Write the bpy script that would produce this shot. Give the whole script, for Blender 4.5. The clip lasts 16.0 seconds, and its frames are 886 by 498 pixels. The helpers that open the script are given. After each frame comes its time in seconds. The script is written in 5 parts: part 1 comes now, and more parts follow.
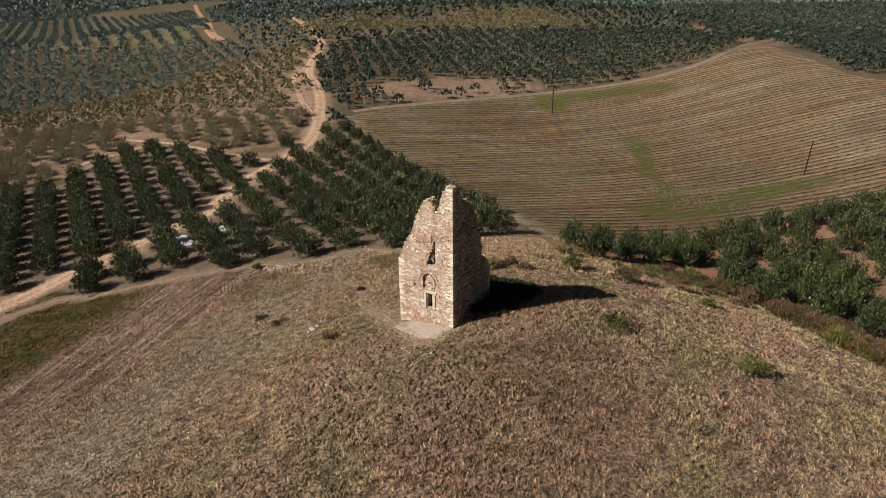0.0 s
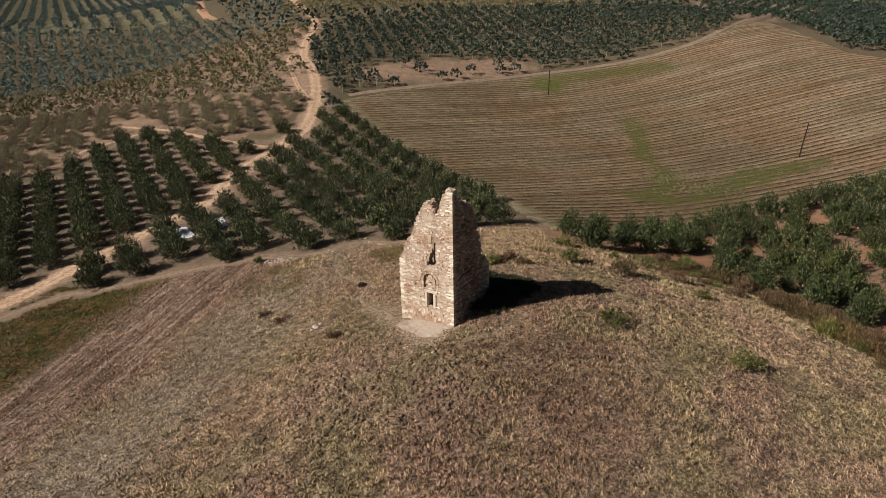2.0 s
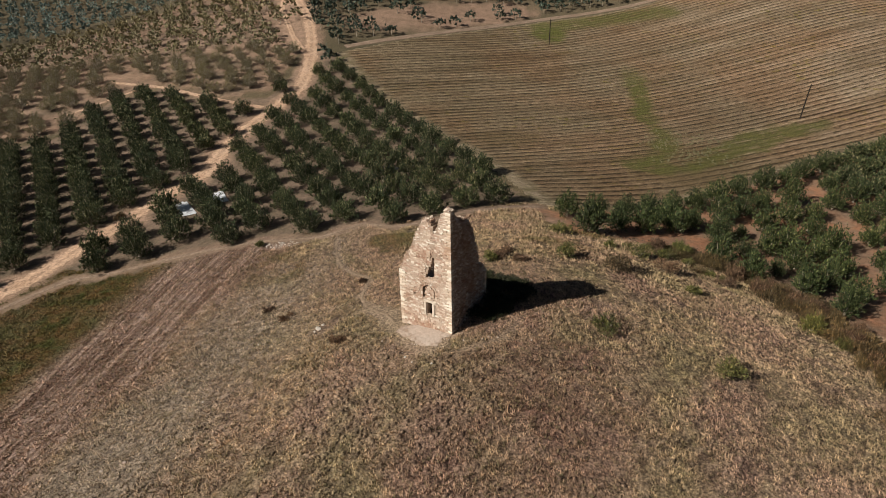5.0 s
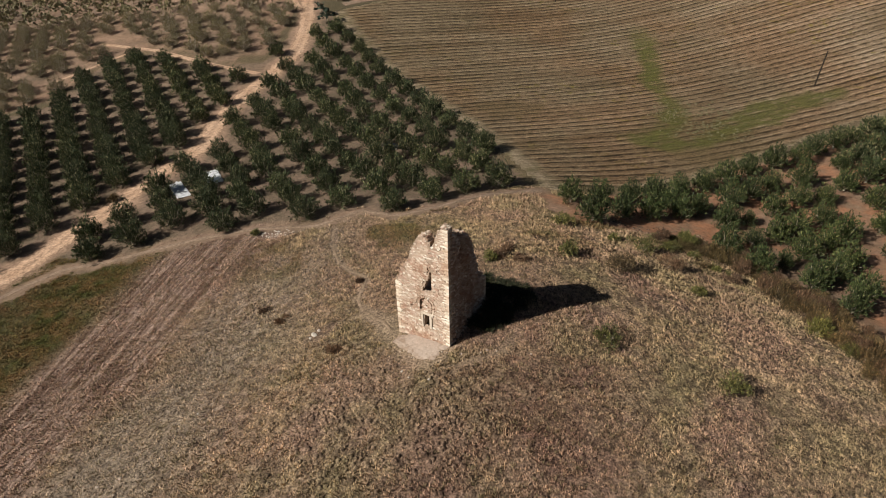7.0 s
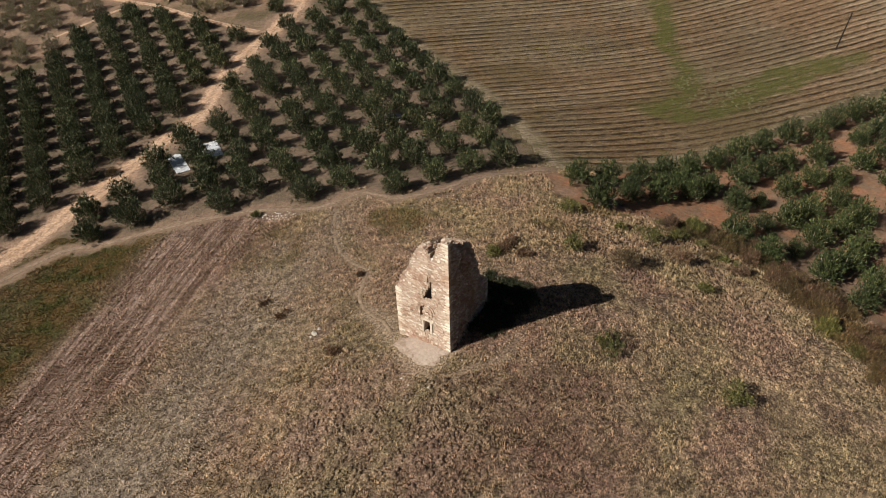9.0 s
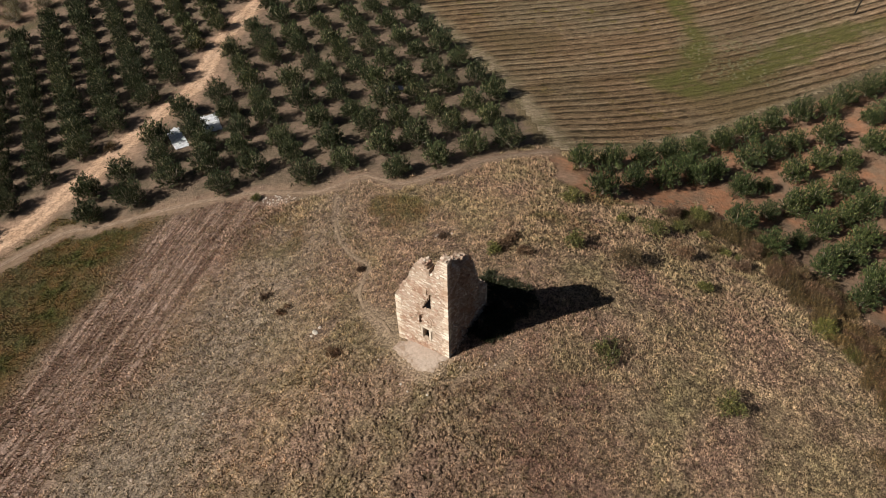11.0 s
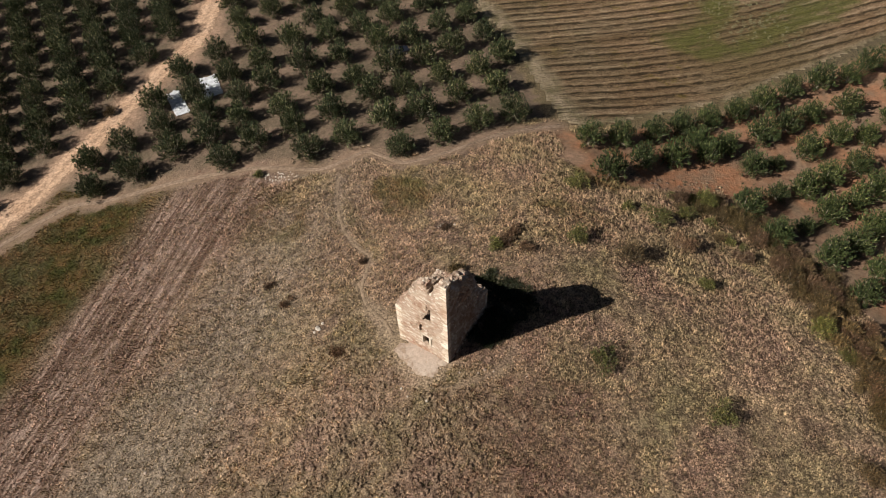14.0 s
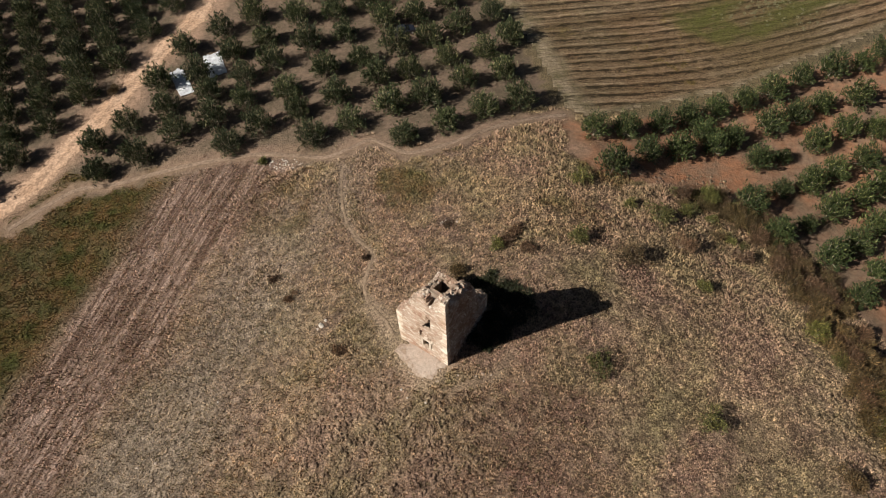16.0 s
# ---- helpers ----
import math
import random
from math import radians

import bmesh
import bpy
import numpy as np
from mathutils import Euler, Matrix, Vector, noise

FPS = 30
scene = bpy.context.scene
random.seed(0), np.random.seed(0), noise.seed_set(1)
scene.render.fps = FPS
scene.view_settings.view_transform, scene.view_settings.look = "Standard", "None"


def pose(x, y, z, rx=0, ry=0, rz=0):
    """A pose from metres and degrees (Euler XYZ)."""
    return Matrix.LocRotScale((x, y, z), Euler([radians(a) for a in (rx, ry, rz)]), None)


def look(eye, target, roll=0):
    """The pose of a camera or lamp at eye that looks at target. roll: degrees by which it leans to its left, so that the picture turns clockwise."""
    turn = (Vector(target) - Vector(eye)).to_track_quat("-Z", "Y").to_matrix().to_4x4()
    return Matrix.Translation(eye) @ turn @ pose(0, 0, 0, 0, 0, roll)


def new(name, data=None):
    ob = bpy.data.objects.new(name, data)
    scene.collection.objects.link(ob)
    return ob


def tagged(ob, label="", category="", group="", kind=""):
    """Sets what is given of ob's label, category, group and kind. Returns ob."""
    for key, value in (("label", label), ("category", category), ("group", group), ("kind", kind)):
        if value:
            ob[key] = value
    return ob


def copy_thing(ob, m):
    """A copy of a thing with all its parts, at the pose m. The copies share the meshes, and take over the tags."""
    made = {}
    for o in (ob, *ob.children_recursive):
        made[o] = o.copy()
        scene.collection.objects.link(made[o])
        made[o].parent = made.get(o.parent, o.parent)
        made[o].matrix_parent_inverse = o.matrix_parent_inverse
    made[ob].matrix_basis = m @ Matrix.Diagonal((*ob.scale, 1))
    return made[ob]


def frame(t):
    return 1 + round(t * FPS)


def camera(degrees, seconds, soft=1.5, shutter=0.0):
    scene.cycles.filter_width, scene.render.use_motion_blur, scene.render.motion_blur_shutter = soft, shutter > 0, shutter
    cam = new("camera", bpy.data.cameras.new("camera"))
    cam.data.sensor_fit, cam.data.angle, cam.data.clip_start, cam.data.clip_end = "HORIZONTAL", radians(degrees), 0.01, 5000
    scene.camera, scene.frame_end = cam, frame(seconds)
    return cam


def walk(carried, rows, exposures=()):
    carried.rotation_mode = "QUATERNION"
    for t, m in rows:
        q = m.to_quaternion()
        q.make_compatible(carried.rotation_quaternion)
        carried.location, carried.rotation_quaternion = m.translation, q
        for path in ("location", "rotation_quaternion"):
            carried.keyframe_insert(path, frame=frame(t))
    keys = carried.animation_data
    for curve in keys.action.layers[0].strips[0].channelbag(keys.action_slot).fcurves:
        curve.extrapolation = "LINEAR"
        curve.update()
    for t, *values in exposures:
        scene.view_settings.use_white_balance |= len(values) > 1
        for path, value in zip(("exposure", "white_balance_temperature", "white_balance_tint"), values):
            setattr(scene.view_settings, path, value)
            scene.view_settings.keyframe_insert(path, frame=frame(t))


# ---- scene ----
cam = camera(66.5, 16.0, 0.8)
PATH = [
    (0, (-1.499, -64.953, 36.226), (-1.485, -63.104, 35.465), -0.6),
    (0.5, (-1.904, -65.028, 36.668), (-1.882, -63.183, 35.898), -1.1),
    (1, (-1.896, -65.057, 37.276), (-1.873, -63.217, 36.492), -1.1),
    (1.5, (-1.815, -65.021, 38.112), (-1.791, -63.19, 37.308), -1.1),
    (2, (-1.855, -65.034, 39.286), (-1.832, -63.214, 38.457), -1.1),
    (2.5, (-1.824, -65.142, 40.742), (-1.801, -63.336, 39.884), -1.1),
    (3, (-1.891, -65.228, 42.429), (-1.867, -63.438, 41.538), -1.2),
    (3.5, (-1.731, -65.272, 44.199), (-1.709, -63.498, 43.275), -1.3),
    (4, (-1.714, -64.739, 45.771), (-1.691, -62.981, 44.817), -1.2),
    (6.5, (-0.883, -57.391, 52.641), (-0.872, -55.742, 51.51), -1.5),
    (7, (-0.616, -55.88, 53.773), (-0.612, -54.254, 52.609), -1.5),
    (7.5, (-0.397, -54.43, 54.933), (-0.4, -52.83, 53.734), -1.6),
    (8, (-0.189, -52.947, 56.108), (-0.199, -51.373, 54.874), -1.6),
    (8.5, (0.009, -51.408, 57.405), (-0.007, -49.865, 56.132), -1.7),
    (9, (0.25, -49.846, 58.719), (0.228, -48.335, 57.409), -1.7),
    (11.5, (1.031, -42.49, 65.577), (0.989, -41.146, 64.097), -1.8),
    (12, (1.269, -40.782, 66.593), (1.219, -39.473, 65.081), -2.1),
    (12.5, (1.52, -39.361, 67.692), (1.464, -38.085, 66.153), -2.3),
    (13, (1.715, -37.992, 68.872), (1.654, -36.75, 67.305), -2.4),
    (13.5, (1.795, -36.689, 70.141), (1.732, -35.481, 68.548), -2.4),
    (14, (1.932, -35.421, 71.495), (1.865, -34.248, 69.877), -2.4),
    (14.5, (2.037, -34.062, 72.838), (1.966, -32.925, 71.194), -2.5),
    (15, (2.187, -32.727, 74.192), (2.113, -31.627, 72.523), -2.6),
    (15.5, (2.366, -31.565, 75.364), (2.288, -30.495, 73.676), -2.6),
    (16, (2.504, -30.181, 76.225), (2.42, -29.141, 74.519), -2.6),
]
walk(cam, [(t, look(eye, target, roll)) for t, eye, target, roll in PATH], [(0.0, 0.36), (7.0, 0.39), (16.0, 0.50)])

# ---- light ----
SUN_TO = Vector((-0.922, -0.387, 0.77)).normalized()
sky_world = bpy.data.worlds.new("sky")
scene.world = sky_world
sky_world.use_nodes = True
wn = sky_world.node_tree.nodes
sky = wn.new("ShaderNodeTexSky")
sky.sky_type = "NISHITA"
sky.sun_disc = False
sky.sun_elevation = math.asin(SUN_TO.z)
sky.sun_rotation = math.atan2(SUN_TO.x, SUN_TO.y)
sky.air_density, sky.dust_density = 1.0, 1.2
wn["Background"].inputs["Strength"].default_value = 0.019
sky_world.node_tree.links.new(sky.outputs[0], wn["Background"].inputs["Color"])
sun_lamp = bpy.data.lights.new("sun", "SUN")
sun_lamp.energy, sun_lamp.angle, sun_lamp.color = 5.0, radians(0.53), (1.0, 0.93, 0.83)
sun_ob = new("sun", sun_lamp)
sun_ob.matrix_world = look(SUN_TO * 200, (0, 0, 0))


# ---- small tools ----
rng = np.random.default_rng(7)


def vnoise(x, y, size, seed=0):
    """Smooth value noise in 0..1 over the plan, with lumps of that size."""
    x, y = np.asarray(x, float) / size, np.asarray(y, float) / size
    xi, yi = np.floor(x), np.floor(y)
    fx, fy = x - xi, y - yi
    fx, fy = fx * fx * (3 - 2 * fx), fy * fy * (3 - 2 * fy)

    def h(a, b):
        v = np.sin(a * 127.1 + b * 311.7 + seed * 74.7) * 43758.5453
        return v - np.floor(v)
    return (h(xi, yi) * (1 - fx) + h(xi + 1, yi) * fx) * (1 - fy) + (h(xi, yi + 1) * (1 - fx) + h(xi + 1, yi + 1) * fx) * fy


def fnoise(x, y, size, seed=0):
    return 0.55 * vnoise(x, y, size, seed) + 0.3 * vnoise(x, y, size / 2.1, seed + 3) + 0.15 * vnoise(x, y, size / 4.3, seed + 6)


def step(a, b, v):
    t = np.clip((v - a) / (b - a), 0, 1)
    return t * t * (3 - 2 * t)


def smooth_line(points, steps=6):
    """A Catmull-Rom line through the points of the plan."""
    p = np.array(points, float)
    p = np.vstack([2 * p[0] - p[1], p, 2 * p[-1] - p[-2]])
    out = []
    for i in range(1, len(p) - 2):
        for k in range(steps):
            t = k / steps
            out.append(0.5 * (2 * p[i] + (p[i + 1] - p[i - 1]) * t + (2 * p[i - 1] - 5 * p[i] + 4 * p[i + 1] - p[i + 2]) * t * t
                              + (3 * p[i] - p[i - 1] - 3 * p[i + 1] + p[i + 2]) * t ** 3))
    out.append(p[-2])
    return np.array(out)


def line_dist(x, y, line):
    """Distance in the plan from many points to a line of points."""
    best = np.full(np.shape(x), 1e9)
    for (ax, ay), (bx, by) in zip(line[:-1], line[1:]):
        dx, dy = bx - ax, by - ay
        t = np.clip(((x - ax) * dx + (y - ay) * dy) / (dx * dx + dy * dy + 1e-9), 0, 1)
        best = np.minimum(best, np.hypot(x - ax - t * dx, y - ay - t * dy))
    return best


def inside(x, y, poly):
    """Which of many points of the plan lie in the polygon."""
    x, y = np.asarray(x, float), np.asarray(y, float)
    hit = np.zeros(x.shape, bool)
    for (ax, ay), (bx, by) in zip(poly, poly[1:] + poly[:1]):
        if ay == by:
            continue
        cross = ((ay > y) != (by > y)) & (x < (bx - ax) * (y - ay) / (by - ay) + ax)
        hit ^= cross
    return hit


def np_mesh(name, verts, faces, material, smooth=False):
    """A mesh from arrays; faces is an (n, 3) or (n, 4) array."""
    me = bpy.data.meshes.new(name)
    verts, faces = np.asarray(verts, np.float32), np.asarray(faces, np.int32)
    n, k = faces.shape
    me.vertices.add(len(verts))
    me.vertices.foreach_set("co", verts.ravel())
    me.loops.add(n * k)
    me.loops.foreach_set("vertex_index", faces.ravel())
    me.polygons.add(n)
    me.polygons.foreach_set("loop_start", np.arange(0, n * k, k, dtype=np.int32))
    me.update(calc_edges=True)
    me.polygons.foreach_set("use_smooth", np.full(n, smooth))
    if material:
        me.materials.append(material)
    return me


def set_mask(me, name, rgba):
    a = me.color_attributes.new(name, "FLOAT_COLOR", "POINT")
    a.data.foreach_set("color", np.asarray(rgba, np.float32).ravel())


def part(name, bm, material, parent, label="", smooth=False):
    me = bpy.data.meshes.new(name)
    bm.to_mesh(me)
    bm.free()
    me.materials.append(material)
    if smooth:
        me.polygons.foreach_set("use_smooth", np.full(len(me.polygons), True))
    ob = new(name, me)
    ob.parent = parent
    if label:
        tagged(ob, label)
    return ob


def np_part(name, verts, faces, material, parent=None, label="", smooth=False):
    ob = new(name, np_mesh(name, verts, faces, material, smooth))
    ob.parent = parent
    if label:
        tagged(ob, label)
    return ob


# ---- lie of the land: rounded rises added up ----
RISES = [(x, y, 24.0) for y in (-14, 10, 34) for x in (-54, -30, -6, 18, 42)]
RISES += [(x, y, 70.0) for y in (90, 170, 250) for x in (-120, -40, 40, 120)]
RISES += [(-160, 390, 80), (0, 330, 80), (0, 480, 100), (150, 430, 90), (150, 255, 50), (0, 0, 60)]
RISE_HEIGHTS = [-3.54, 2.64, 1.46, -2.55, 1.9, -0.89, -2.83, 1.22, 6.85, -2.16, -0.02, 1.56, -1.52, 2.25, -4.56, -5.22, -2.48, -1.29, -2.52, 3.85, 7.21, -5.11, 4.68, -12.71, 11.07, -5.26, 8.47, 13.9, 4.38, 21.11, 13.44, 4.64, 10.4]
LEVEL = -13.11


def land(x, y):
    x, y = np.asarray(x, float), np.asarray(y, float)
    z = np.full(np.broadcast(x, y).shape, LEVEL)
    for (cx, cy, s), a in zip(RISES, RISE_HEIGHTS):
        z = z + a * np.exp(-((x - cx) ** 2 + (y - cy) ** 2) / (2 * s * s))
    far = np.hypot(x, y - 100)
    z = z + step(450, 1200, far) * 9 * (fnoise(x, y, 420, 21) - 0.45)
    return z


# plan of the land use
FIELD = [(-33, 160), (-7, 176.5), (41, 198.5), (78, 208.3), (108, 222.5), (128, 242), (146, 264), (156, 262), (157, 236), (158, 222), (160, 203), (172, 196),
         (230, 190), (240, 120), (150, 98), (109, 90), (93, 83.5), (81, 77), (72.6, 72), (61, 66.5), (49, 59.3), (38.2, 55.3), (27.4, 50.6), (21, 47.8), (17.4, 50), (14.4, 61), (8, 79), (2, 90), (-12, 113),
         (-22.5, 134)]
GROVE_LEFT = [(-160, -10), (-82, 20), (-66, 37), (-57, 36), (-45, 39), (-32, 40.5), (-21, 39), (-14, 42.5), (-8, 38.5), (0, 41), (8, 46), (15, 50.8), (14, 58), (9, 71.5), (2, 87), (-11, 110),
              (-21.5, 131), (-31.5, 154), (-35.5, 166), (-41, 160), (-47, 127), (-60, 123), (-81, 138), (-95, 130), (-100, 105), (-112, 100), (-150, 85)]
GROVE_RIGHT = [(21, 46), (27, 48), (38, 53.2), (49, 56.8), (61, 65.2), (73, 70.2), (93, 82.5), (112, 88), (150, 93), (165, 40), (130, -30), (85, -20), (66, 3), (57, 12), (53.5, 24), (50, 28.5),
               (44, 30.5), (42, 39), (36.6, 38), (28, 37.2), (21.5, 36.5)]
ORCHARD = [(-47, 130), (-60, 126), (-81, 141), (-95, 133), (-101, 108), (-112, 103), (-150, 92), (-190, 130), (-172, 195), (-145, 225), (-120, 255), (-104, 292), (-70, 318), (-64, 290), (-60, 250), (-50, 205),
           (-44, 170)]
LEFT_BACK = [(-136, 338), (-150, 336), (-186, 332), (-267, 368), (-420, 470), (-460, 640), (-420, 760), (-300, 790), (-175, 480), (-138, 362)]
LEFT_DENSE = [(-176, 200), (-146, 230), (-122, 260), (-106, 296), (-95, 330), (-134, 340), (-150, 332), (-186, 328), (-267, 364), (-420, 466), (-420, 380), (-330, 210), (-195, 140)]
SAND_PLOT = [(147, 268), (163, 266), (236, 360), (252, 398), (215, 415), (156, 376)]
SCRUB_STRIP = [(-92, 352), (-60, 340), (0, 334), (78, 338), (92, 362), (60, 402), (15, 398), (0, 366), (-60, 380), (-88, 378)]
ROAD = smooth_line([(-112, -12), (-91, 12), (-76, 29), (-70, 36.8), (-67, 44), (-63.8, 50), (-60.8, 58), (-57.8, 65), (-54.5, 73), (-52.4, 80), (-52.2, 90), (-50.2, 101), (-45.8, 114), (-40.4, 130), (-39.6, 142), (-40.3, 160), (-44.2, 186),
                    (-50, 211), (-56, 233), (-60.5, 262), (-62.5, 287), (-66, 330), (-100, 420)])
FRONT_TRACK = smooth_line([(-72, 26), (-63.5, 33.3), (-56.8, 34.4), (-44.8, 37.6), (-31.5, 39.2), (-20.8, 37.6), (-13.9, 41), (-8, 37.4), (-0.9, 39.5), (8.1, 44.8), (17.6, 48.2)])
FOOTPATH = smooth_line([(-18, 36), (-17.3, 29.6), (-15.5, 23.2), (-12.9, 19.2), (-11.0, 17.0), (-11.6, 12.3), (-10.4, 8.7), (-7.9, 6.0), (-6.3, 2.6), (-4.5, 0)])
SIDE_PATH = smooth_line([(-2.5, -3.2), (0, -3.0), (3.9, -2.0), (5.9, -0.9), (7.6, 1.2)])
LOOP = [(-40.8, 156), (-44.5, 166), (-49, 178), (-54, 196), (-58.5, 213), (-62, 231), (-62.6, 246), (-61, 262)]
HEADLAND = [(-30, 166), (-7, 178.5), (41, 200.5), (78, 211), (108, 225.5), (128, 245), (146, 266), (170, 292), (205, 330)]
BACK_TRACK = smooth_line([(-101, 146), (-89, 140.5), (-81, 137), (-75.5, 133.5), (-69, 129.4), (-60, 124), (-48, 118)])
SPUR = smooth_line([(-85.5, 139), (-91, 135), (-97, 128.5), (-104, 121)])
HEDGE = smooth_line([(38, 33), (42, 29.5), (46, 26.5), (49, 22.5), (50.2, 17.5), (51.8, 12.5), (52.8, 7), (53.5, 1), (55, -5), (57, -13), (60, -22)])
CLODS = smooth_line([(42.6, 14), (43.2, 11.5), (45, 8.1), (47.2, 2.6), (49.1, -3.3), (50.9, -6.6), (54, -13), (58, -22)])

# ---- materials ----


def node_mat(name, rough=0.95, spec=0.2):
    m = bpy.data.materials.new(name)
    m.use_nodes = True
    nt = m.node_tree
    b = nt.nodes["Principled BSDF"]
    b.inputs["Roughness"].default_value = rough
    b.inputs["Specular IOR Level"].default_value = spec
    return m, nt, b


def N(nt, kind, **inputs):
    n = nt.nodes.new("ShaderNode" + kind)
    for k, v in inputs.items():
        key = int(k[1:]) if k[0] == "i" and k[1:].isdigit() else k.replace("_", " ")
        if hasattr(v, "is_output"):
            nt.links.new(v, n.inputs[key])
        else:
            n.inputs[key].default_value = v
    return n


def mixc(nt, fac, a, b, mode="MIX"):
    n = nt.nodes.new("ShaderNodeMix")
    n.data_type, n.blend_type = "RGBA", mode
    for slot, v in ((0, fac), (6, a), (7, b)):
        if hasattr(v, "is_output"):
            nt.links.new(v, n.inputs[slot])
        else:
            n.inputs[slot].default_value = v if slot == 0 else (*v, 1)
    return n.outputs[2]


def mrange(nt, v, lo, hi, a=0.0, b=1.0):
    n = nt.nodes.new("ShaderNodeMapRange")
    nt.links.new(v, n.inputs[0])
    for i, q in enumerate((lo, hi, a, b)):
        n.inputs[i + 1].default_value = q
    return n.outputs[0]


def tex(nt, scale, detail=4.0, rough=0.6, stretch=None, turn=0.0):
    """Noise in world metres: about scale lumps a metre."""
    g = nt.nodes.new("ShaderNodeNewGeometry")
    vec = g.outputs["Position"]
    if stretch:
        for key, value in (("Rotation", (0, 0, turn)), ("Scale", stretch)):
            mp = nt.nodes.new("ShaderNodeMapping")
            mp.inputs[key].default_value = value
            nt.links.new(vec, mp.inputs[0])
            vec = mp.outputs[0]
    n = nt.nodes.new("ShaderNodeTexNoise")
    n.inputs["Scale"].default_value, n.inputs["Detail"].default_value, n.inputs["Roughness"].default_value = scale, detail, rough
    nt.links.new(vec, n.inputs[0])
    return n.outputs[0]


def bump(nt, b, height, strength, dist):
    n = nt.nodes.new("ShaderNodeBump")
    n.inputs["Strength"].default_value, n.inputs["Distance"].default_value = strength, dist
    nt.links.new(height, n.inputs["Height"])
    nt.links.new(n.outputs[0], b.inputs["Normal"])


def sepc(nt, name):
    a = nt.nodes.new("ShaderNodeAttribute")
    a.attribute_name = name
    s = nt.nodes.new("ShaderNodeSeparateColor")
    nt.links.new(a.outputs["Color"], s.inputs[0])
    return s.outputs[0], s.outputs[1], s.outputs[2], a.outputs["Alpha"]


STREAK = 17.0


def hill_colour(nt):
    """Dry grass of the hill by zone: tan, with green weeds, red-brown streaks, grey-green scrub and bare soil."""
    green, red, grey, bare = sepc(nt, "zones")
    big, mid, fine = tex(nt, 0.09, 3), tex(nt, 0.5, 4), tex(nt, 4.2, 3)
    purple, gold, dusty, pale = sepc(nt, "patches")
    c = mixc(nt, mrange(nt, mid, 0.35, 0.65), (0.275, 0.2, 0.136), (0.182, 0.128, 0.09))
    c = mixc(nt, mrange(nt, big, 0.46, 0.66), c, (0.185, 0.127, 0.094))
    c = mixc(nt, mrange(nt, tex(nt, 0.17, 4), 0.56, 0.7), c, (0.295, 0.225, 0.142))
    olive = N(nt, "Math", i0=mrange(nt, tex(nt, 0.11, 4), 0.45, 0.62), i1=0.42)
    olive.operation = "MULTIPLY"
    c = mixc(nt, olive.outputs[0], c, mixc(nt, mrange(nt, mid, 0.35, 0.65), (0.225, 0.19, 0.10), (0.13, 0.115, 0.06)))
    c = mixc(nt, purple, c, mixc(nt, mrange(nt, mid, 0.38, 0.66), (0.14, 0.085, 0.063), (0.21, 0.145, 0.102)))
    c = mixc(nt, gold, c, mixc(nt, mrange(nt, mid, 0.35, 0.65), (0.325, 0.25, 0.14), (0.22, 0.166, 0.092)))
    # lighter and darker clumps under a metre across, and wider drifts of tint
    clump = mixc(nt, mrange(nt, tex(nt, 1.05, 3, 0.6), 0.38, 0.6), (0.66, 0.64, 0.64), (1.31, 1.31, 1.32))
    drift = mixc(nt, mrange(nt, tex(nt, 0.06, 4, 0.6), 0.42, 0.6), (1.08, 1.02, 1.06), (1.02, 1.05, 0.98))
    c = mixc(nt, 1.0, mixc(nt, 1.0, c, clump, "MULTIPLY"), drift, "MULTIPLY")
    streak = tex(nt, 0.8, 6, 0.72, (2.3, 0.09, 1.0), radians(STREAK))
    streak = mixc(nt, mrange(nt, streak, 0.44, 0.57), (0.13, 0.078, 0.058), (0.375, 0.27, 0.218))
    streak = mixc(nt, mrange(nt, mid, 0.5, 0.8), streak, (0.16, 0.105, 0.07))
    c = mixc(nt, red, c, streak)
    c = mixc(nt, grey, c, mixc(nt, 1.0, mixc(nt, mid, (0.19, 0.152, 0.112), (0.28, 0.222, 0.165)), clump, "MULTIPLY"))
    c = mixc(nt, green, c, mixc(nt, mrange(nt, tex(nt, 0.35, 4), 0.4, 0.64), (0.055, 0.058, 0.013), (0.135, 0.08, 0.031)))
    c = mixc(nt, bare, c, mixc(nt, mid, (0.40, 0.31, 0.225), (0.33, 0.235, 0.16)))
    return c, fine, mid, dusty, pale


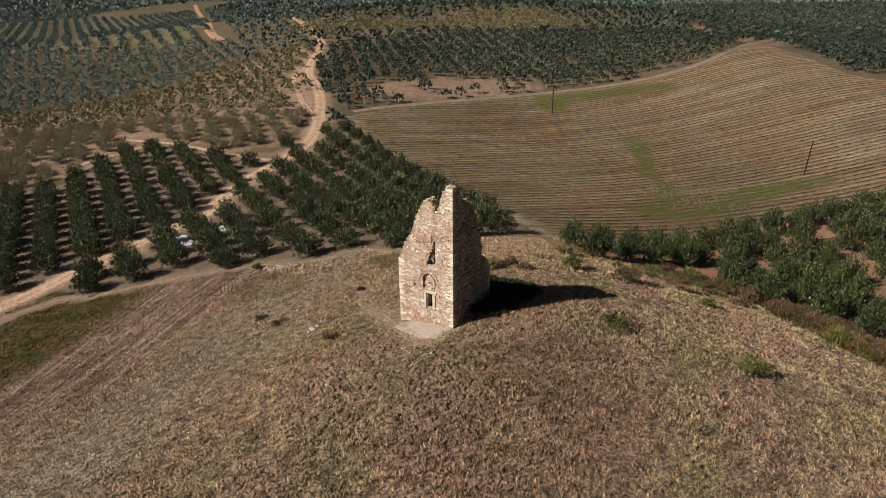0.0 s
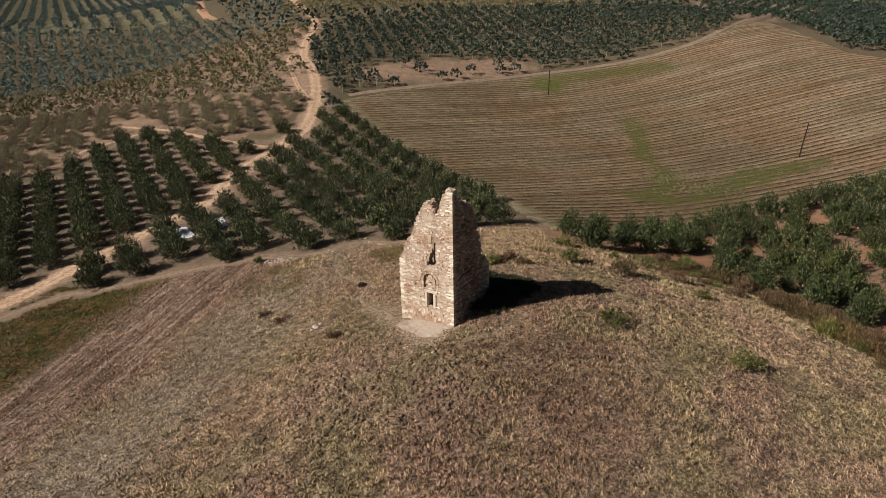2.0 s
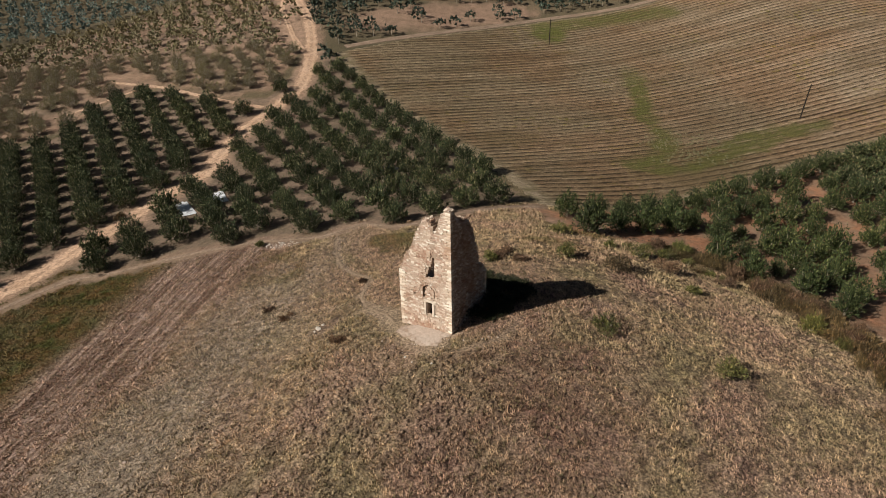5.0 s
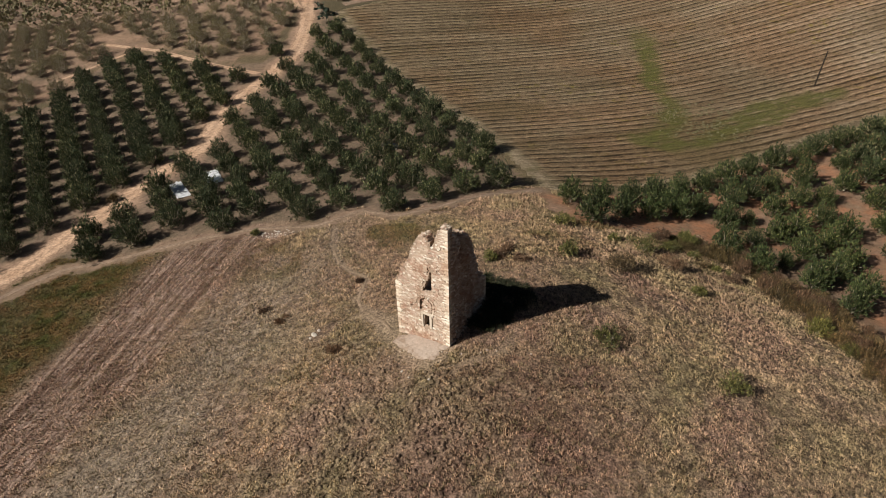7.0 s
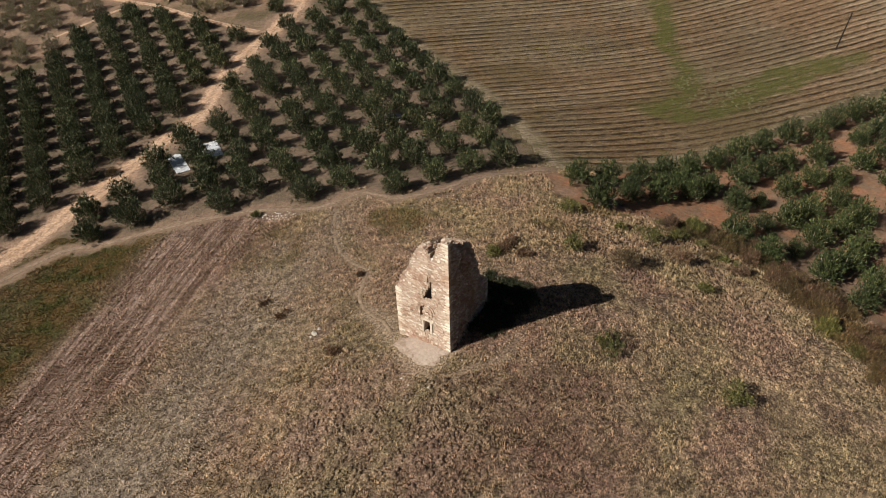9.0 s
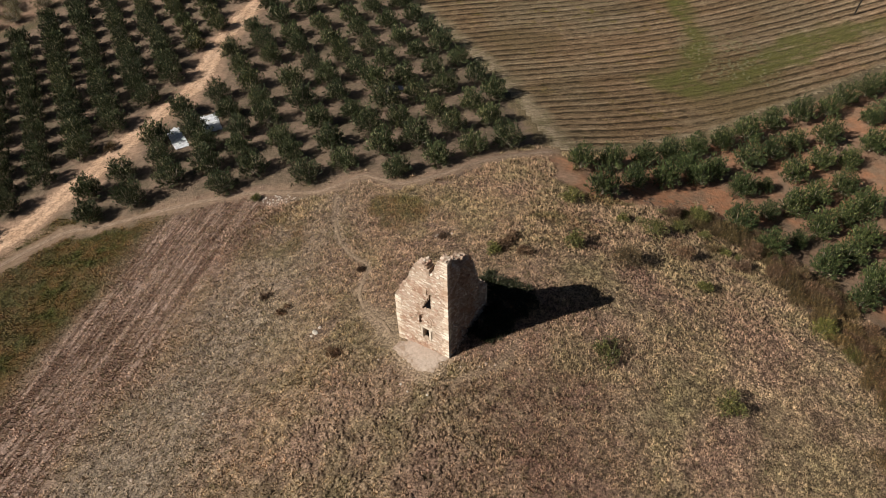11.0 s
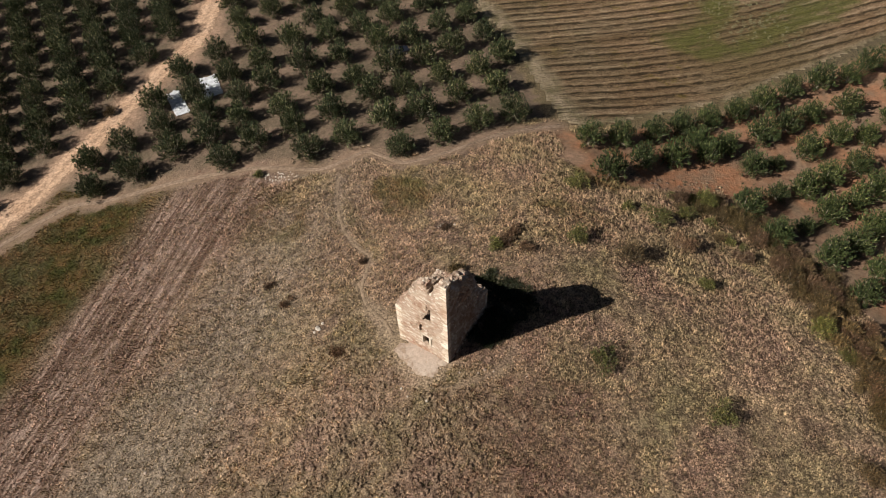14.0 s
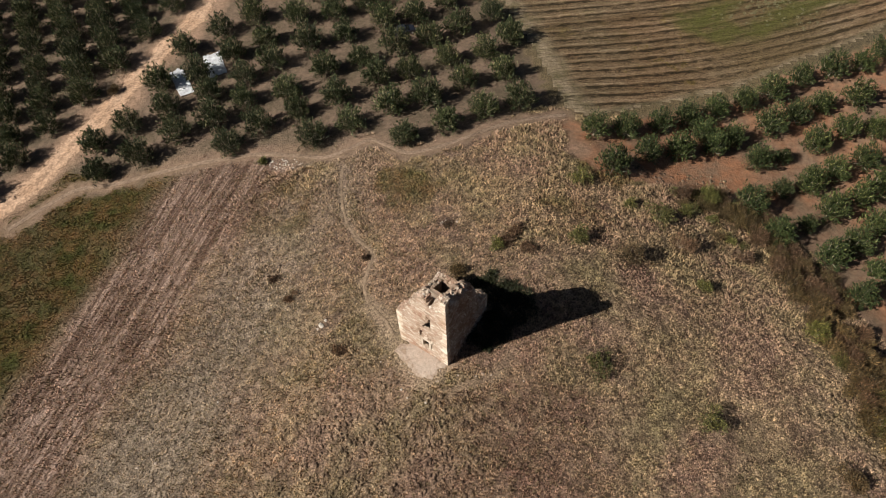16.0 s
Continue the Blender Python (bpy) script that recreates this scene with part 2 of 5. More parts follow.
def ground_material():
    m, nt, b = node_mat("ground_earth")
    c, fine, mid, dusty, pale = hill_colour(nt)
    soil, redsoil, verge, wild = sepc(nt, "uses")
    c = mixc(nt, soil, c, mixc(nt, mrange(nt, tex(nt, 0.22, 5), 0.38, 0.62), (0.185, 0.13, 0.094), (0.12, 0.092, 0.062)))
    c = mixc(nt, redsoil, c, mixc(nt, mrange(nt, tex(nt, 0.3, 5), 0.35, 0.65), (0.34, 0.155, 0.082), (0.24, 0.155, 0.102)))
    c = mixc(nt, verge, c, mixc(nt, mid, (0.155, 0.12, 0.062), (0.21, 0.16, 0.095)))
    c = mixc(nt, wild, c, mixc(nt, mrange(nt, tex(nt, 0.02, 5), 0.4, 0.62), (0.115, 0.095, 0.055), (0.17, 0.13, 0.08)))
    c = mixc(nt, pale, c, mixc(nt, mrange(nt, tex(nt, 0.06, 4), 0.4, 0.6), (0.215, 0.195, 0.115), (0.14, 0.135, 0.075)))
    c = mixc(nt, dusty, c, mixc(nt, mrange(nt, tex(nt, 0.3, 5), 0.36, 0.64), (0.37, 0.245, 0.172), (0.26, 0.172, 0.117)))
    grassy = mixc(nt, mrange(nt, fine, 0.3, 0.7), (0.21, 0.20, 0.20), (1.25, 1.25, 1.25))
    earthy = mixc(nt, mrange(nt, tex(nt, 1.3, 5, 0.7), 0.32, 0.68), (0.68, 0.68, 0.68), (1.22, 1.22, 1.22))
    tilled = N(nt, "Math", i0=soil, i1=redsoil)
    tilled.operation = "MAXIMUM"
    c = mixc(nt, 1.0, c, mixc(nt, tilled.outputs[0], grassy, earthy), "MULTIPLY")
    nt.links.new(c, b.inputs["Base Color"])
    bump(nt, b, tex(nt, 2.2, 6, 0.72), 0.9, 0.32)
    return m


def grass_material():
    m, nt, b = node_mat("dry_grass", 0.8, 0.2)
    c, fine, mid, dusty, pale = hill_colour(nt)
    g = nt.nodes.new("ShaderNodeNewGeometry")
    rnd = g.outputs["Random Per Island"]
    c = mixc(nt, 1.0, c, mixc(nt, rnd, (1.0, 0.98, 0.95), (1.68, 1.64, 1.55)), "MULTIPLY")
    straw = N(nt, "Math", i0=mrange(nt, rnd, 0.78, 0.81), i1=0.4)
    straw.operation = "MULTIPLY"
    c = mixc(nt, straw.outputs[0], c, mixc(nt, 1.0, c, (1.3, 1.28, 1.2), "MULTIPLY"))
    weed = N(nt, "Math", i0=mrange(nt, rnd, 0.26, 0.22), i1=0.5)
    weed.operation = "MULTIPLY"
    c = mixc(nt, weed.outputs[0], c, (0.125, 0.115, 0.05))
    nt.links.new(c, b.inputs["Base Color"])
    return m


def plain_material(name, a, c2, scale, rough=0.95, strength=0.5, dist=0.05, fine=6.0, spec=0.2):
    m, nt, b = node_mat(name, rough, spec)
    c = mixc(nt, mrange(nt, tex(nt, scale, 5), 0.36, 0.64), a, c2)
    c = mixc(nt, 1.0, c, mixc(nt, tex(nt, fine, 3), (0.65, 0.65, 0.65), (1.35, 1.35, 1.35)), "MULTIPLY")
    nt.links.new(c, b.inputs["Base Color"])
    bump(nt, b, tex(nt, fine, 4, 0.7), strength, dist)
    return m


def way_material(name, a, c2, soil, low=0.6):
    """Driven earth: paler wheel tracks, a rougher middle and edges that break up into the soil."""
    m, nt, b = node_mat(name)
    across = sepc(nt, "across")[0]
    c = mixc(nt, mrange(nt, tex(nt, 0.3, 5), 0.36, 0.64), a, c2)
    grain = tex(nt, 0.9, 5, 0.7)
    mid_strip = N(nt, "Math", i0=mrange(nt, across, 0.34, 0.1), i1=mrange(nt, grain, 0.42, 0.58))
    mid_strip.operation = "MULTIPLY"
    c = mixc(nt, mid_strip.outputs[0], c, soil)
    rim = N(nt, "Math", i0=across, i1=mrange(nt, grain, 0.3, 0.7, -0.4, 0.4))
    c = mixc(nt, mrange(nt, rim.outputs[0], 0.6, 0.85), c, soil)
    c = mixc(nt, 1.0, c, mixc(nt, mrange(nt, tex(nt, 2.5, 4), 0.3, 0.7), (low,) * 3, (1.95 - low,) * 3), "MULTIPLY")
    nt.links.new(c, b.inputs["Base Color"])
    bump(nt, b, tex(nt, 2.5, 4, 0.7), 0.6, 0.08)
    return m


def leaf_material(name, dark, light, pale, spread=0.5):
    """Leaves: colour varies from clump to clump and from plant to plant."""
    m, nt, b = node_mat(name, 0.6, 0.3)
    g = nt.nodes.new("ShaderNodeNewGeometry")
    o = nt.nodes.new("ShaderNodeObjectInfo")
    c = mixc(nt, g.outputs["Random Per Island"], dark, light)
    c = mixc(nt, mrange(nt, g.outputs["Random Per Island"], 0.8, 1.0), c, pale)
    c = mixc(nt, 1.0, c, mixc(nt, o.outputs["Random"], (1 - spread * 0.5,) * 3, (1 + spread * 0.5, 1 + spread * 0.5, 1 + spread * 0.3)), "MULTIPLY")
    c = mixc(nt, mrange(nt, tex(nt, 0.03, 3), 0.42, 0.62), c, mixc(nt, 1.0, c, (1.12, 1.04, 0.95), "MULTIPLY"))
    nt.links.new(c, b.inputs["Base Color"])
    b.inputs["Transmission Weight"].default_value = 0.0
    b.inputs["Subsurface Weight"].default_value = 0.0
    return m


def field_material():
    m, nt, b = node_mat("ploughed_soil")
    row, green, orange, edge = sepc(nt, "rows")
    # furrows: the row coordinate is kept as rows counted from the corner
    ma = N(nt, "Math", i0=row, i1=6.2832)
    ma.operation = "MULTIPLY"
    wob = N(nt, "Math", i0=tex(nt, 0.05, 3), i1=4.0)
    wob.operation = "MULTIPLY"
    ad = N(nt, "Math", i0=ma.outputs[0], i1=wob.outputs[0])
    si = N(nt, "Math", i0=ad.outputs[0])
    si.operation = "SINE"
    # streaks that follow the rows, fine ones and broad bands
    geo = nt.nodes.new("ShaderNodeNewGeometry")
    sx = nt.nodes.new("ShaderNodeSeparateXYZ")
    nt.links.new(geo.outputs["Position"], sx.inputs[0])

    def along_rows(step_x, step_row, detail):
        cv = nt.nodes.new("ShaderNodeCombineXYZ")
        for k, (src, f) in enumerate(((sx.outputs[0], step_x), (row, step_row))):
            q = N(nt, "Math", i0=src, i1=f)
            q.operation = "MULTIPLY"
            nt.links.new(q.outputs[0], cv.inputs[k])
        sn = nt.nodes.new("ShaderNodeTexNoise")
        sn.inputs["Scale"].default_value, sn.inputs["Detail"].default_value, sn.inputs["Roughness"].default_value = 1.0, detail, 0.7
        nt.links.new(cv.outputs[0], sn.inputs[0])
        return sn.outputs[0]
    fine, band = along_rows(0.45, 4.0, 8.0), along_rows(0.02, 0.4, 3.0)
    half = N(nt, "Math", i0=ad.outputs[0], i1=2.0)
    half.operation = "MULTIPLY"
    si2 = N(nt, "Math", i0=half.outputs[0])
    si2.operation = "SINE"
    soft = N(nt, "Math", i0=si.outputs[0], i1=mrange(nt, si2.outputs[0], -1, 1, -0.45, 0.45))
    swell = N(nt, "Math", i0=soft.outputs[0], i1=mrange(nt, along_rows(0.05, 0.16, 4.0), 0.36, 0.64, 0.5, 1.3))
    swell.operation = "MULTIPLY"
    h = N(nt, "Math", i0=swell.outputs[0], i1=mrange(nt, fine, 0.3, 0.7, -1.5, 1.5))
    # soil and stubble stripes, with trough shade also painted into the dark lines
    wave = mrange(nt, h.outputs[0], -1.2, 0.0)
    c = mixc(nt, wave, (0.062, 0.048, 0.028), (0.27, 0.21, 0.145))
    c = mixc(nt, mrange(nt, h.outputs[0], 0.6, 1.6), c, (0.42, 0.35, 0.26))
    c = mixc(nt, 1.0, c, mixc(nt, mrange(nt, band, 0.36, 0.64), (0.68, 0.64, 0.56), (1.18, 1.16, 1.16)), "MULTIPLY")
    c = mixc(nt, mrange(nt, tex(nt, 0.035, 4), 0.42, 0.6), c, mixc(nt, 1.0, c, (0.98, 0.87, 0.8), "MULTIPLY"))
    c = mixc(nt, 1.0, c, mixc(nt, mrange(nt, sx.outputs[0], 15, 115), (0.8, 0.79, 0.72), (1.2, 1.17, 1.15)), "MULTIPLY")
    weedy = N(nt, "Math", i0=mrange(nt, tex(nt, 0.3, 5, 0.7), 0.56, 0.66), i1=mrange(nt, tex(nt, 0.03, 3), 0.45, 0.6))
    weedy.operation = "MULTIPLY"
    c = mixc(nt, weedy.outputs[0], c, mixc(nt, 1.0, c, (0.8, 0.86, 0.42), "MULTIPLY"))
    ragged = N(nt, "Math", i0=green, i1=mrange(nt, along_rows(0.22, 0.8, 6.0), 0.3, 0.5))
    ragged.operation = "MULTIPLY"
    green = ragged.outputs[0]
    c = mixc(nt, orange, c, mixc(nt, wave, (0.07, 0.05, 0.022), (0.165, 0.118, 0.06)))
    c = mixc(nt, green, c, mixc(nt, tex(nt, 0.6, 4), (0.066, 0.078, 0.016), (0.155, 0.15, 0.042)))
    c = mixc(nt, edge, c, mixc(nt, mrange(nt, tex(nt, 0.4, 5), 0.38, 0.62), (0.34, 0.27, 0.185), (0.17, 0.14, 0.078)))
    c = mixc(nt, 1.0, c, mixc(nt, mrange(nt, tex(nt, 3.2, 4, 0.75), 0.32, 0.68), (0.5, 0.5, 0.5), (1.5, 1.48, 1.45)), "MULTIPLY")
    nt.links.new(c, b.inputs["Base Color"])
    bump(nt, b, h.outputs[0], 1.0, 0.18)
    return m


def stone_material(name, tones, island=True, scale=3.0):
    """Weathered stone: one tone for each stone, grain and stains over it."""
    m, nt, b = node_mat(name, 0.92, 0.25)
    if island:
        rnd = nt.nodes.new("ShaderNodeNewGeometry").outputs["Random Per Island"]
    else:
        rnd = nt.nodes.new("ShaderNodeObjectInfo").outputs["Random"]
    ramp = nt.nodes.new("ShaderNodeValToRGB")
    while len(ramp.color_ramp.elements) < len(tones):
        ramp.color_ramp.elements.new(0.5)
    for i, tone in enumerate(tones):
        ramp.color_ramp.elements[i].position = i / (len(tones) - 1)
        ramp.color_ramp.elements[i].color = (*tone, 1)
    nt.links.new(rnd, ramp.inputs[0])
    c = mixc(nt, 1.0, ramp.outputs[0], mixc(nt, tex(nt, scale, 5), (0.6, 0.58, 0.56), (1.4, 1.4, 1.38)), "MULTIPLY")
    c = mixc(nt, mrange(nt, tex(nt, 0.32, 4), 0.46, 0.62), c, mixc(nt, 1.0, c, (0.8, 0.68, 0.62), "MULTIPLY"))
    c = mixc(nt, mrange(nt, tex(nt, 0.7, 5, 0.7), 0.52, 0.72), c, mixc(nt, 1.0, c, (0.72, 0.66, 0.6), "MULTIPLY"))
    c = mixc(nt, 1.0, c, (0.98, 0.975, 0.985), "MULTIPLY")
    nt.links.new(c, b.inputs["Base Color"])
    bump(nt, b, tex(nt, 9.0, 5, 0.7), 0.6, 0.03)
    return m


M_GROUND = ground_material()
M_GRASS = grass_material()
M_FIELD = field_material()
M_ROAD = way_material("dirt_road", (0.48, 0.33, 0.23), (0.4, 0.26, 0.17), (0.25, 0.165, 0.112))
M_TRACK = way_material("dusty_track", (0.27, 0.195, 0.145), (0.2, 0.142, 0.102), (0.16, 0.115, 0.08))
M_RED_WAY = way_material("red_track", (0.44, 0.25, 0.16), (0.36, 0.2, 0.13), (0.3, 0.19, 0.12))
M_PATH = way_material("trodden_soil", (0.25, 0.185, 0.13), (0.2, 0.145, 0.1), (0.2, 0.145, 0.096))
M_FORE = way_material("pale_trodden_clay", (0.4, 0.33, 0.275), (0.35, 0.28, 0.23), (0.27, 0.2, 0.15), 0.8)
M_OLIVE = leaf_material("olive_leaves", (0.014, 0.025, 0.009), (0.078, 0.094, 0.036), (0.27, 0.255, 0.15), 0.35)
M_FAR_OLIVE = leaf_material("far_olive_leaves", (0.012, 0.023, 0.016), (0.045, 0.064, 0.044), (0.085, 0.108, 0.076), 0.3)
M_ORCHARD = leaf_material("withered_orchard_leaves", (0.085, 0.077, 0.036), (0.21, 0.185, 0.098), (0.30, 0.265, 0.165))
M_BUSH = leaf_material("bush_leaves", (0.035, 0.04, 0.012), (0.14, 0.14, 0.042), (0.27, 0.23, 0.09))
M_HEDGE = leaf_material("bramble_leaves", (0.045, 0.034, 0.017), (0.15, 0.105, 0.05), (0.25, 0.165, 0.085))
M_BROWN = leaf_material("dead_scrub", (0.05, 0.03, 0.019), (0.155, 0.094, 0.058), (0.26, 0.175, 0.118))
M_BRAMBLE = leaf_material("olive_brown_bramble", (0.032, 0.025, 0.011), (0.12, 0.085, 0.036), (0.22, 0.15, 0.07))
M_BARK = plain_material("olive_bark", (0.40, 0.35, 0.28), (0.25, 0.21, 0.165), 2.0, fine=9.0)
M_RUBBLE = stone_material("rubble_core", ((0.33, 0.255, 0.195), (0.43, 0.345, 0.275)), True, 2.0)
M_STONE = stone_material("wall_stones", ((0.36, 0.26, 0.195), (0.5, 0.405, 0.325), (0.42, 0.325, 0.255), (0.57, 0.485, 0.4), (0.38, 0.255, 0.195), (0.52, 0.43, 0.345), (0.72, 0.67, 0.59)), True)
M_STONE_EACH = stone_material("wall_stones_single", ((0.36, 0.26, 0.195), (0.5, 0.405, 0.325), (0.42, 0.325, 0.255), (0.57, 0.485, 0.4), (0.38, 0.255, 0.195), (0.52, 0.43, 0.345), (0.72, 0.67, 0.59)), False)
M_QUOIN = stone_material("quoin_stone", ((0.380, 0.287, 0.213), (0.690, 0.609, 0.506), (0.483, 0.380, 0.287), (0.750, 0.713, 0.621), (0.437, 0.333, 0.241)), False)
M_MARBLE = stone_material("pale_dressed_stone", ((0.50, 0.43, 0.35), (0.66, 0.60, 0.51)), False)
M_FIELDSTONE = stone_material("field_stone", ((0.30, 0.27, 0.23), (0.44, 0.41, 0.36), (0.52, 0.49, 0.44)), True)
# bramble leaves painted darker to carry the shade beside the tower
M_SHADE_BUSH = leaf_material("shade_darkened_bramble", (0.009, 0.012, 0.005), (0.036, 0.04, 0.017), (0.065, 0.062, 0.03))
M_POLE = plain_material("weathered_pole_wood", (0.022, 0.018, 0.014), (0.04, 0.032, 0.025), 2.0, fine=9.0)
M_TARP = plain_material("silver_sheeting", (0.66, 0.68, 0.71), (0.40, 0.42, 0.46), 1.6, rough=0.4, strength=1.0, dist=0.25, fine=2.0, spec=0.5)
M_OLIVE_DEEP = leaf_material("deep_green_olive_leaves", (0.010, 0.019, 0.006), (0.062, 0.082, 0.025), (0.17, 0.18, 0.078), 0.35)
# far haze is painted into this leaf colour as a blue cast
M_HAZE_OLIVE = leaf_material("haze_blue_olive_leaves", (0.042, 0.068, 0.062), (0.11, 0.15, 0.138), (0.155, 0.195, 0.18), 0.3)

# ---- ground: one sheet to the horizon ----


def axis(lo, hi, pitch, far_lo, far_hi, grow):
    mid = list(np.arange(lo, hi, pitch))
    left, right, d, v = [], [], pitch, lo
    while v > far_lo:
        d *= grow
        v -= d
        left.append(v)
    d, v = pitch, mid[-1]
    while v < far_hi:
        d *= grow
        v += d
        right.append(v)
    return np.array(left[::-1] + mid + right)


gx, gy = axis(-90, 100, 1.2, -4500, 4500, 1.06), axis(-30, 62, 1.1, -4500, 4800, 1.033)
GX, GY = np.meshgrid(gx, gy)


def zone_masks(x, y):
    """green weeds, red streaks, grey scrub, bare soil on the hill."""
    wx, wy = x + 5 * (fnoise(x, y, 9, 1) - 0.5), y + 5 * (fnoise(x, y, 9, 2) - 0.5)
    s = (wx + 50) * 0.93 - wy * 0.37 + 4          # across the streaks, growing away from the road
    g1 = 1 - step(-8.5, -3.0, s + 3 * (fnoise(x, y, 14, 4) - 0.5))
    red = 0.9 * step(-9, -3, s) * (1 - step(8, 13.5, s + 4 * (fnoise(x, y, 7, 8) - 0.5)))
    grey = step(10, 16, s) * (1 - step(22, 34, s)) * (0.5 + 0.5 * step(-25, 8, -y + 5)) * step(0.3, 0.6, fnoise(x, y, 12, 5) + 0.15)
    green = g1 * (0.86 + 0.14 * step(0.35, 0.6, fnoise(x, y, 6, 9)))
    green = np.maximum(green, 0.7 * step(0.60, 0.72, fnoise(x, y, 8, 12)) * step(16, 30, y) * step(-40, -20, x))
    fore = 0.7 * step(4.4, 2.2, np.hypot((x + 3.0) * 0.95, (y - 0.2) * 1.2) + 2.4 * (fnoise(x, y, 1.6, 30) - 0.5))
    bare = np.maximum(fore, step(0.9, 0.1, line_dist(x, y, FOOTPATH) + 0.9 * (fnoise(x, y, 1.5, 31) - 0.4)) * 0.5)
    bare = np.maximum(bare, 0.6 * step(2.2, 0.7, line_dist(x, y, [(-9.6, 8.0), (-7.9, 6.0), (-6.3, 2.6), (-4.5, 0)]) + 1.8 * (fnoise(x, y, 1.3, 33) - 0.5)))
    bare = np.maximum(bare, step(1.2, 0.3, line_dist(x, y, SIDE_PATH) + 0.8 * (fnoise(x, y, 1.5, 32) - 0.5)) * 0.35)
    return np.stack([np.clip(green, 0, 1), np.clip(red * (1 - green), 0, 1), np.clip(grey * (1 - green), 0, 1), np.clip(bare, 0, 1)], -1)


def use_masks(x, y):
    """orchard soil, red soil, field verge, far mixed land."""
    jx, jy = x + 1.6 * (fnoise(x, y, 3, 14) - 0.5), y + 1.6 * (fnoise(x, y, 3, 15) - 0.5)
    soil = (inside(jx, jy, GROVE_LEFT) | inside(jx, jy, GROVE_RIGHT) | inside(jx, jy, ORCHARD)).astype(float)
    ft = line_dist(x, y, FRONT_TRACK)
    soil = np.maximum(soil, step(2.4, 0.6, ft + 3.2 * (fnoise(x, y, 2, 16) - 0.5)))
    red = inside(jx, jy, GROVE_RIGHT) * step(16, 5, np.hypot((x - 38) * 0.7, y - 36) + 5 * (fnoise(x, y, 3, 27) - 0.5)) * 0.95
    red = np.maximum(red, step(2.6, 1.2, line_dist(x, y, [(18.5, 45), (19.5, 40), (22, 36.5), (28, 35.6), (36.6, 36.5), (43, 38.6)]) + 1.4 * (fnoise(x, y, 1.8, 17) - 0.5)))
    red = np.maximum(red, inside(jx, jy, ORCHARD) * 0.2 * step(0.35, 0.6, fnoise(x, y, 16, 18)))
    red = np.maximum(red, inside(jx, jy, GROVE_RIGHT) * (0.3 + 0.55 * step(0.3, 0.6, fnoise(x, y, 9, 19))))
    verge = step(2.6, 0.8, line_dist(x, y, FIELD + FIELD[:1]))
    wild = np.maximum(step(60, 75, y) * (1 - soil), step(95, 130, np.abs(x)) * (1 - soil)) * (1 - red)
    return np.stack([soil, red, verge * (1 - soil), np.clip(wild, 0, 1)], -1)


def patch_masks(x, y):
    """dark red-purple sward, golden sward, dusty bare soil, pale soil between far rows."""
    n1, n2 = fnoise(x, y, 5, 110) - 0.5, fnoise(x, y, 2.2, 111) - 0.5
    purple = 0.9 * step(1.5, 0.15, np.hypot((x - 7.5) / 10, (y + 11) / 12) + 1.6 * n1 + 0.8 * n2)
    purple = np.maximum(purple, 0.85 * step(1.1, 0.6, np.hypot((x - 6) / 11, (y + 3.6) / 2.6) + 0.9 * n1))
    gold = 0.3 * step(3.2, 1.0, line_dist(x, y, [(-15.5, 1), (-18.8, -5.5), (-22.5, -11), (-29, -17)]) + 4 * n1)
    gold = np.maximum(gold, 0.9 * step(3.4, 1.2, np.hypot(x + 23.8, y - 31) + 3 * n1))
    gold = np.maximum(gold, 0.3 * step(9, 4, np.hypot((x - 12) * 0.7, y - 27) + 9 * n1))
    gold = np.maximum(gold, step(1.1, 0.8, np.hypot((x + 385) / 60, (y - 980) / 220)))
    gold = np.maximum(gold, step(1.1, 0.9, np.hypot((x - 440) / 170, (y - 1330) / 190)))
    wide = fnoise(x, y, 3.4, 112) - 0.5
    road = line_dist(x, y, ROAD)
    dusty = step(5.2, 2.6, road + 5 * wide) * 0.85
    dusty = np.maximum(dusty, 0.9 * step(4.6, 2.0, np.minimum(road, line_dist(x, y, LOOP)) + 6 * wide) * step(135, 160, y) * step(300, 270, y))
    dusty = np.maximum(dusty, step(4.0, 1.0, np.minimum(line_dist(x, y, BACK_TRACK), line_dist(x, y, SPUR)) + 4 * wide) * 0.4)
    dusty = np.maximum(dusty, step(2.6, 0.8, line_dist(x, y, FRONT_TRACK) + 3.2 * wide) * 0.4)
    dusty = np.maximum(dusty, 0.95 * step(1.15, 0.85, np.hypot((x - 4) / 36, (y - 203 - 0.25 * (x - 4)) / 17) + 0.5 * wide) * ~inside(x, y, FIELD))
    dusty = np.maximum(dusty, 0.9 * inside(x + 8 * wide, y + 8 * wide, SAND_PLOT + [(147, 268)]))
    dusty = np.maximum(dusty, 0.8 * step(3.2, 1.6, np.hypot(x - 18.8, y - 39.5) + 2.5 * wide))
    dusty = np.maximum(dusty, 0.55 * step(2.4, 0.8, np.hypot((x + 5.2), (y + 3.8)) + 2.4 * n2 + n1))
    dusty = np.maximum(dusty, 0.6 * inside(x, y, ORCHARD) * step(-0.12, 0.12, wide))
    pale = 0.85 * inside(x, y, LEFT_BACK) * step(-0.1, 0.2, n1 + 0.1)
    gold = np.maximum(gold, 0.8 * inside(x, y, SCRUB_STRIP))
    return np.clip(np.stack([purple, gold, dusty, pale], -1), 0, 1)


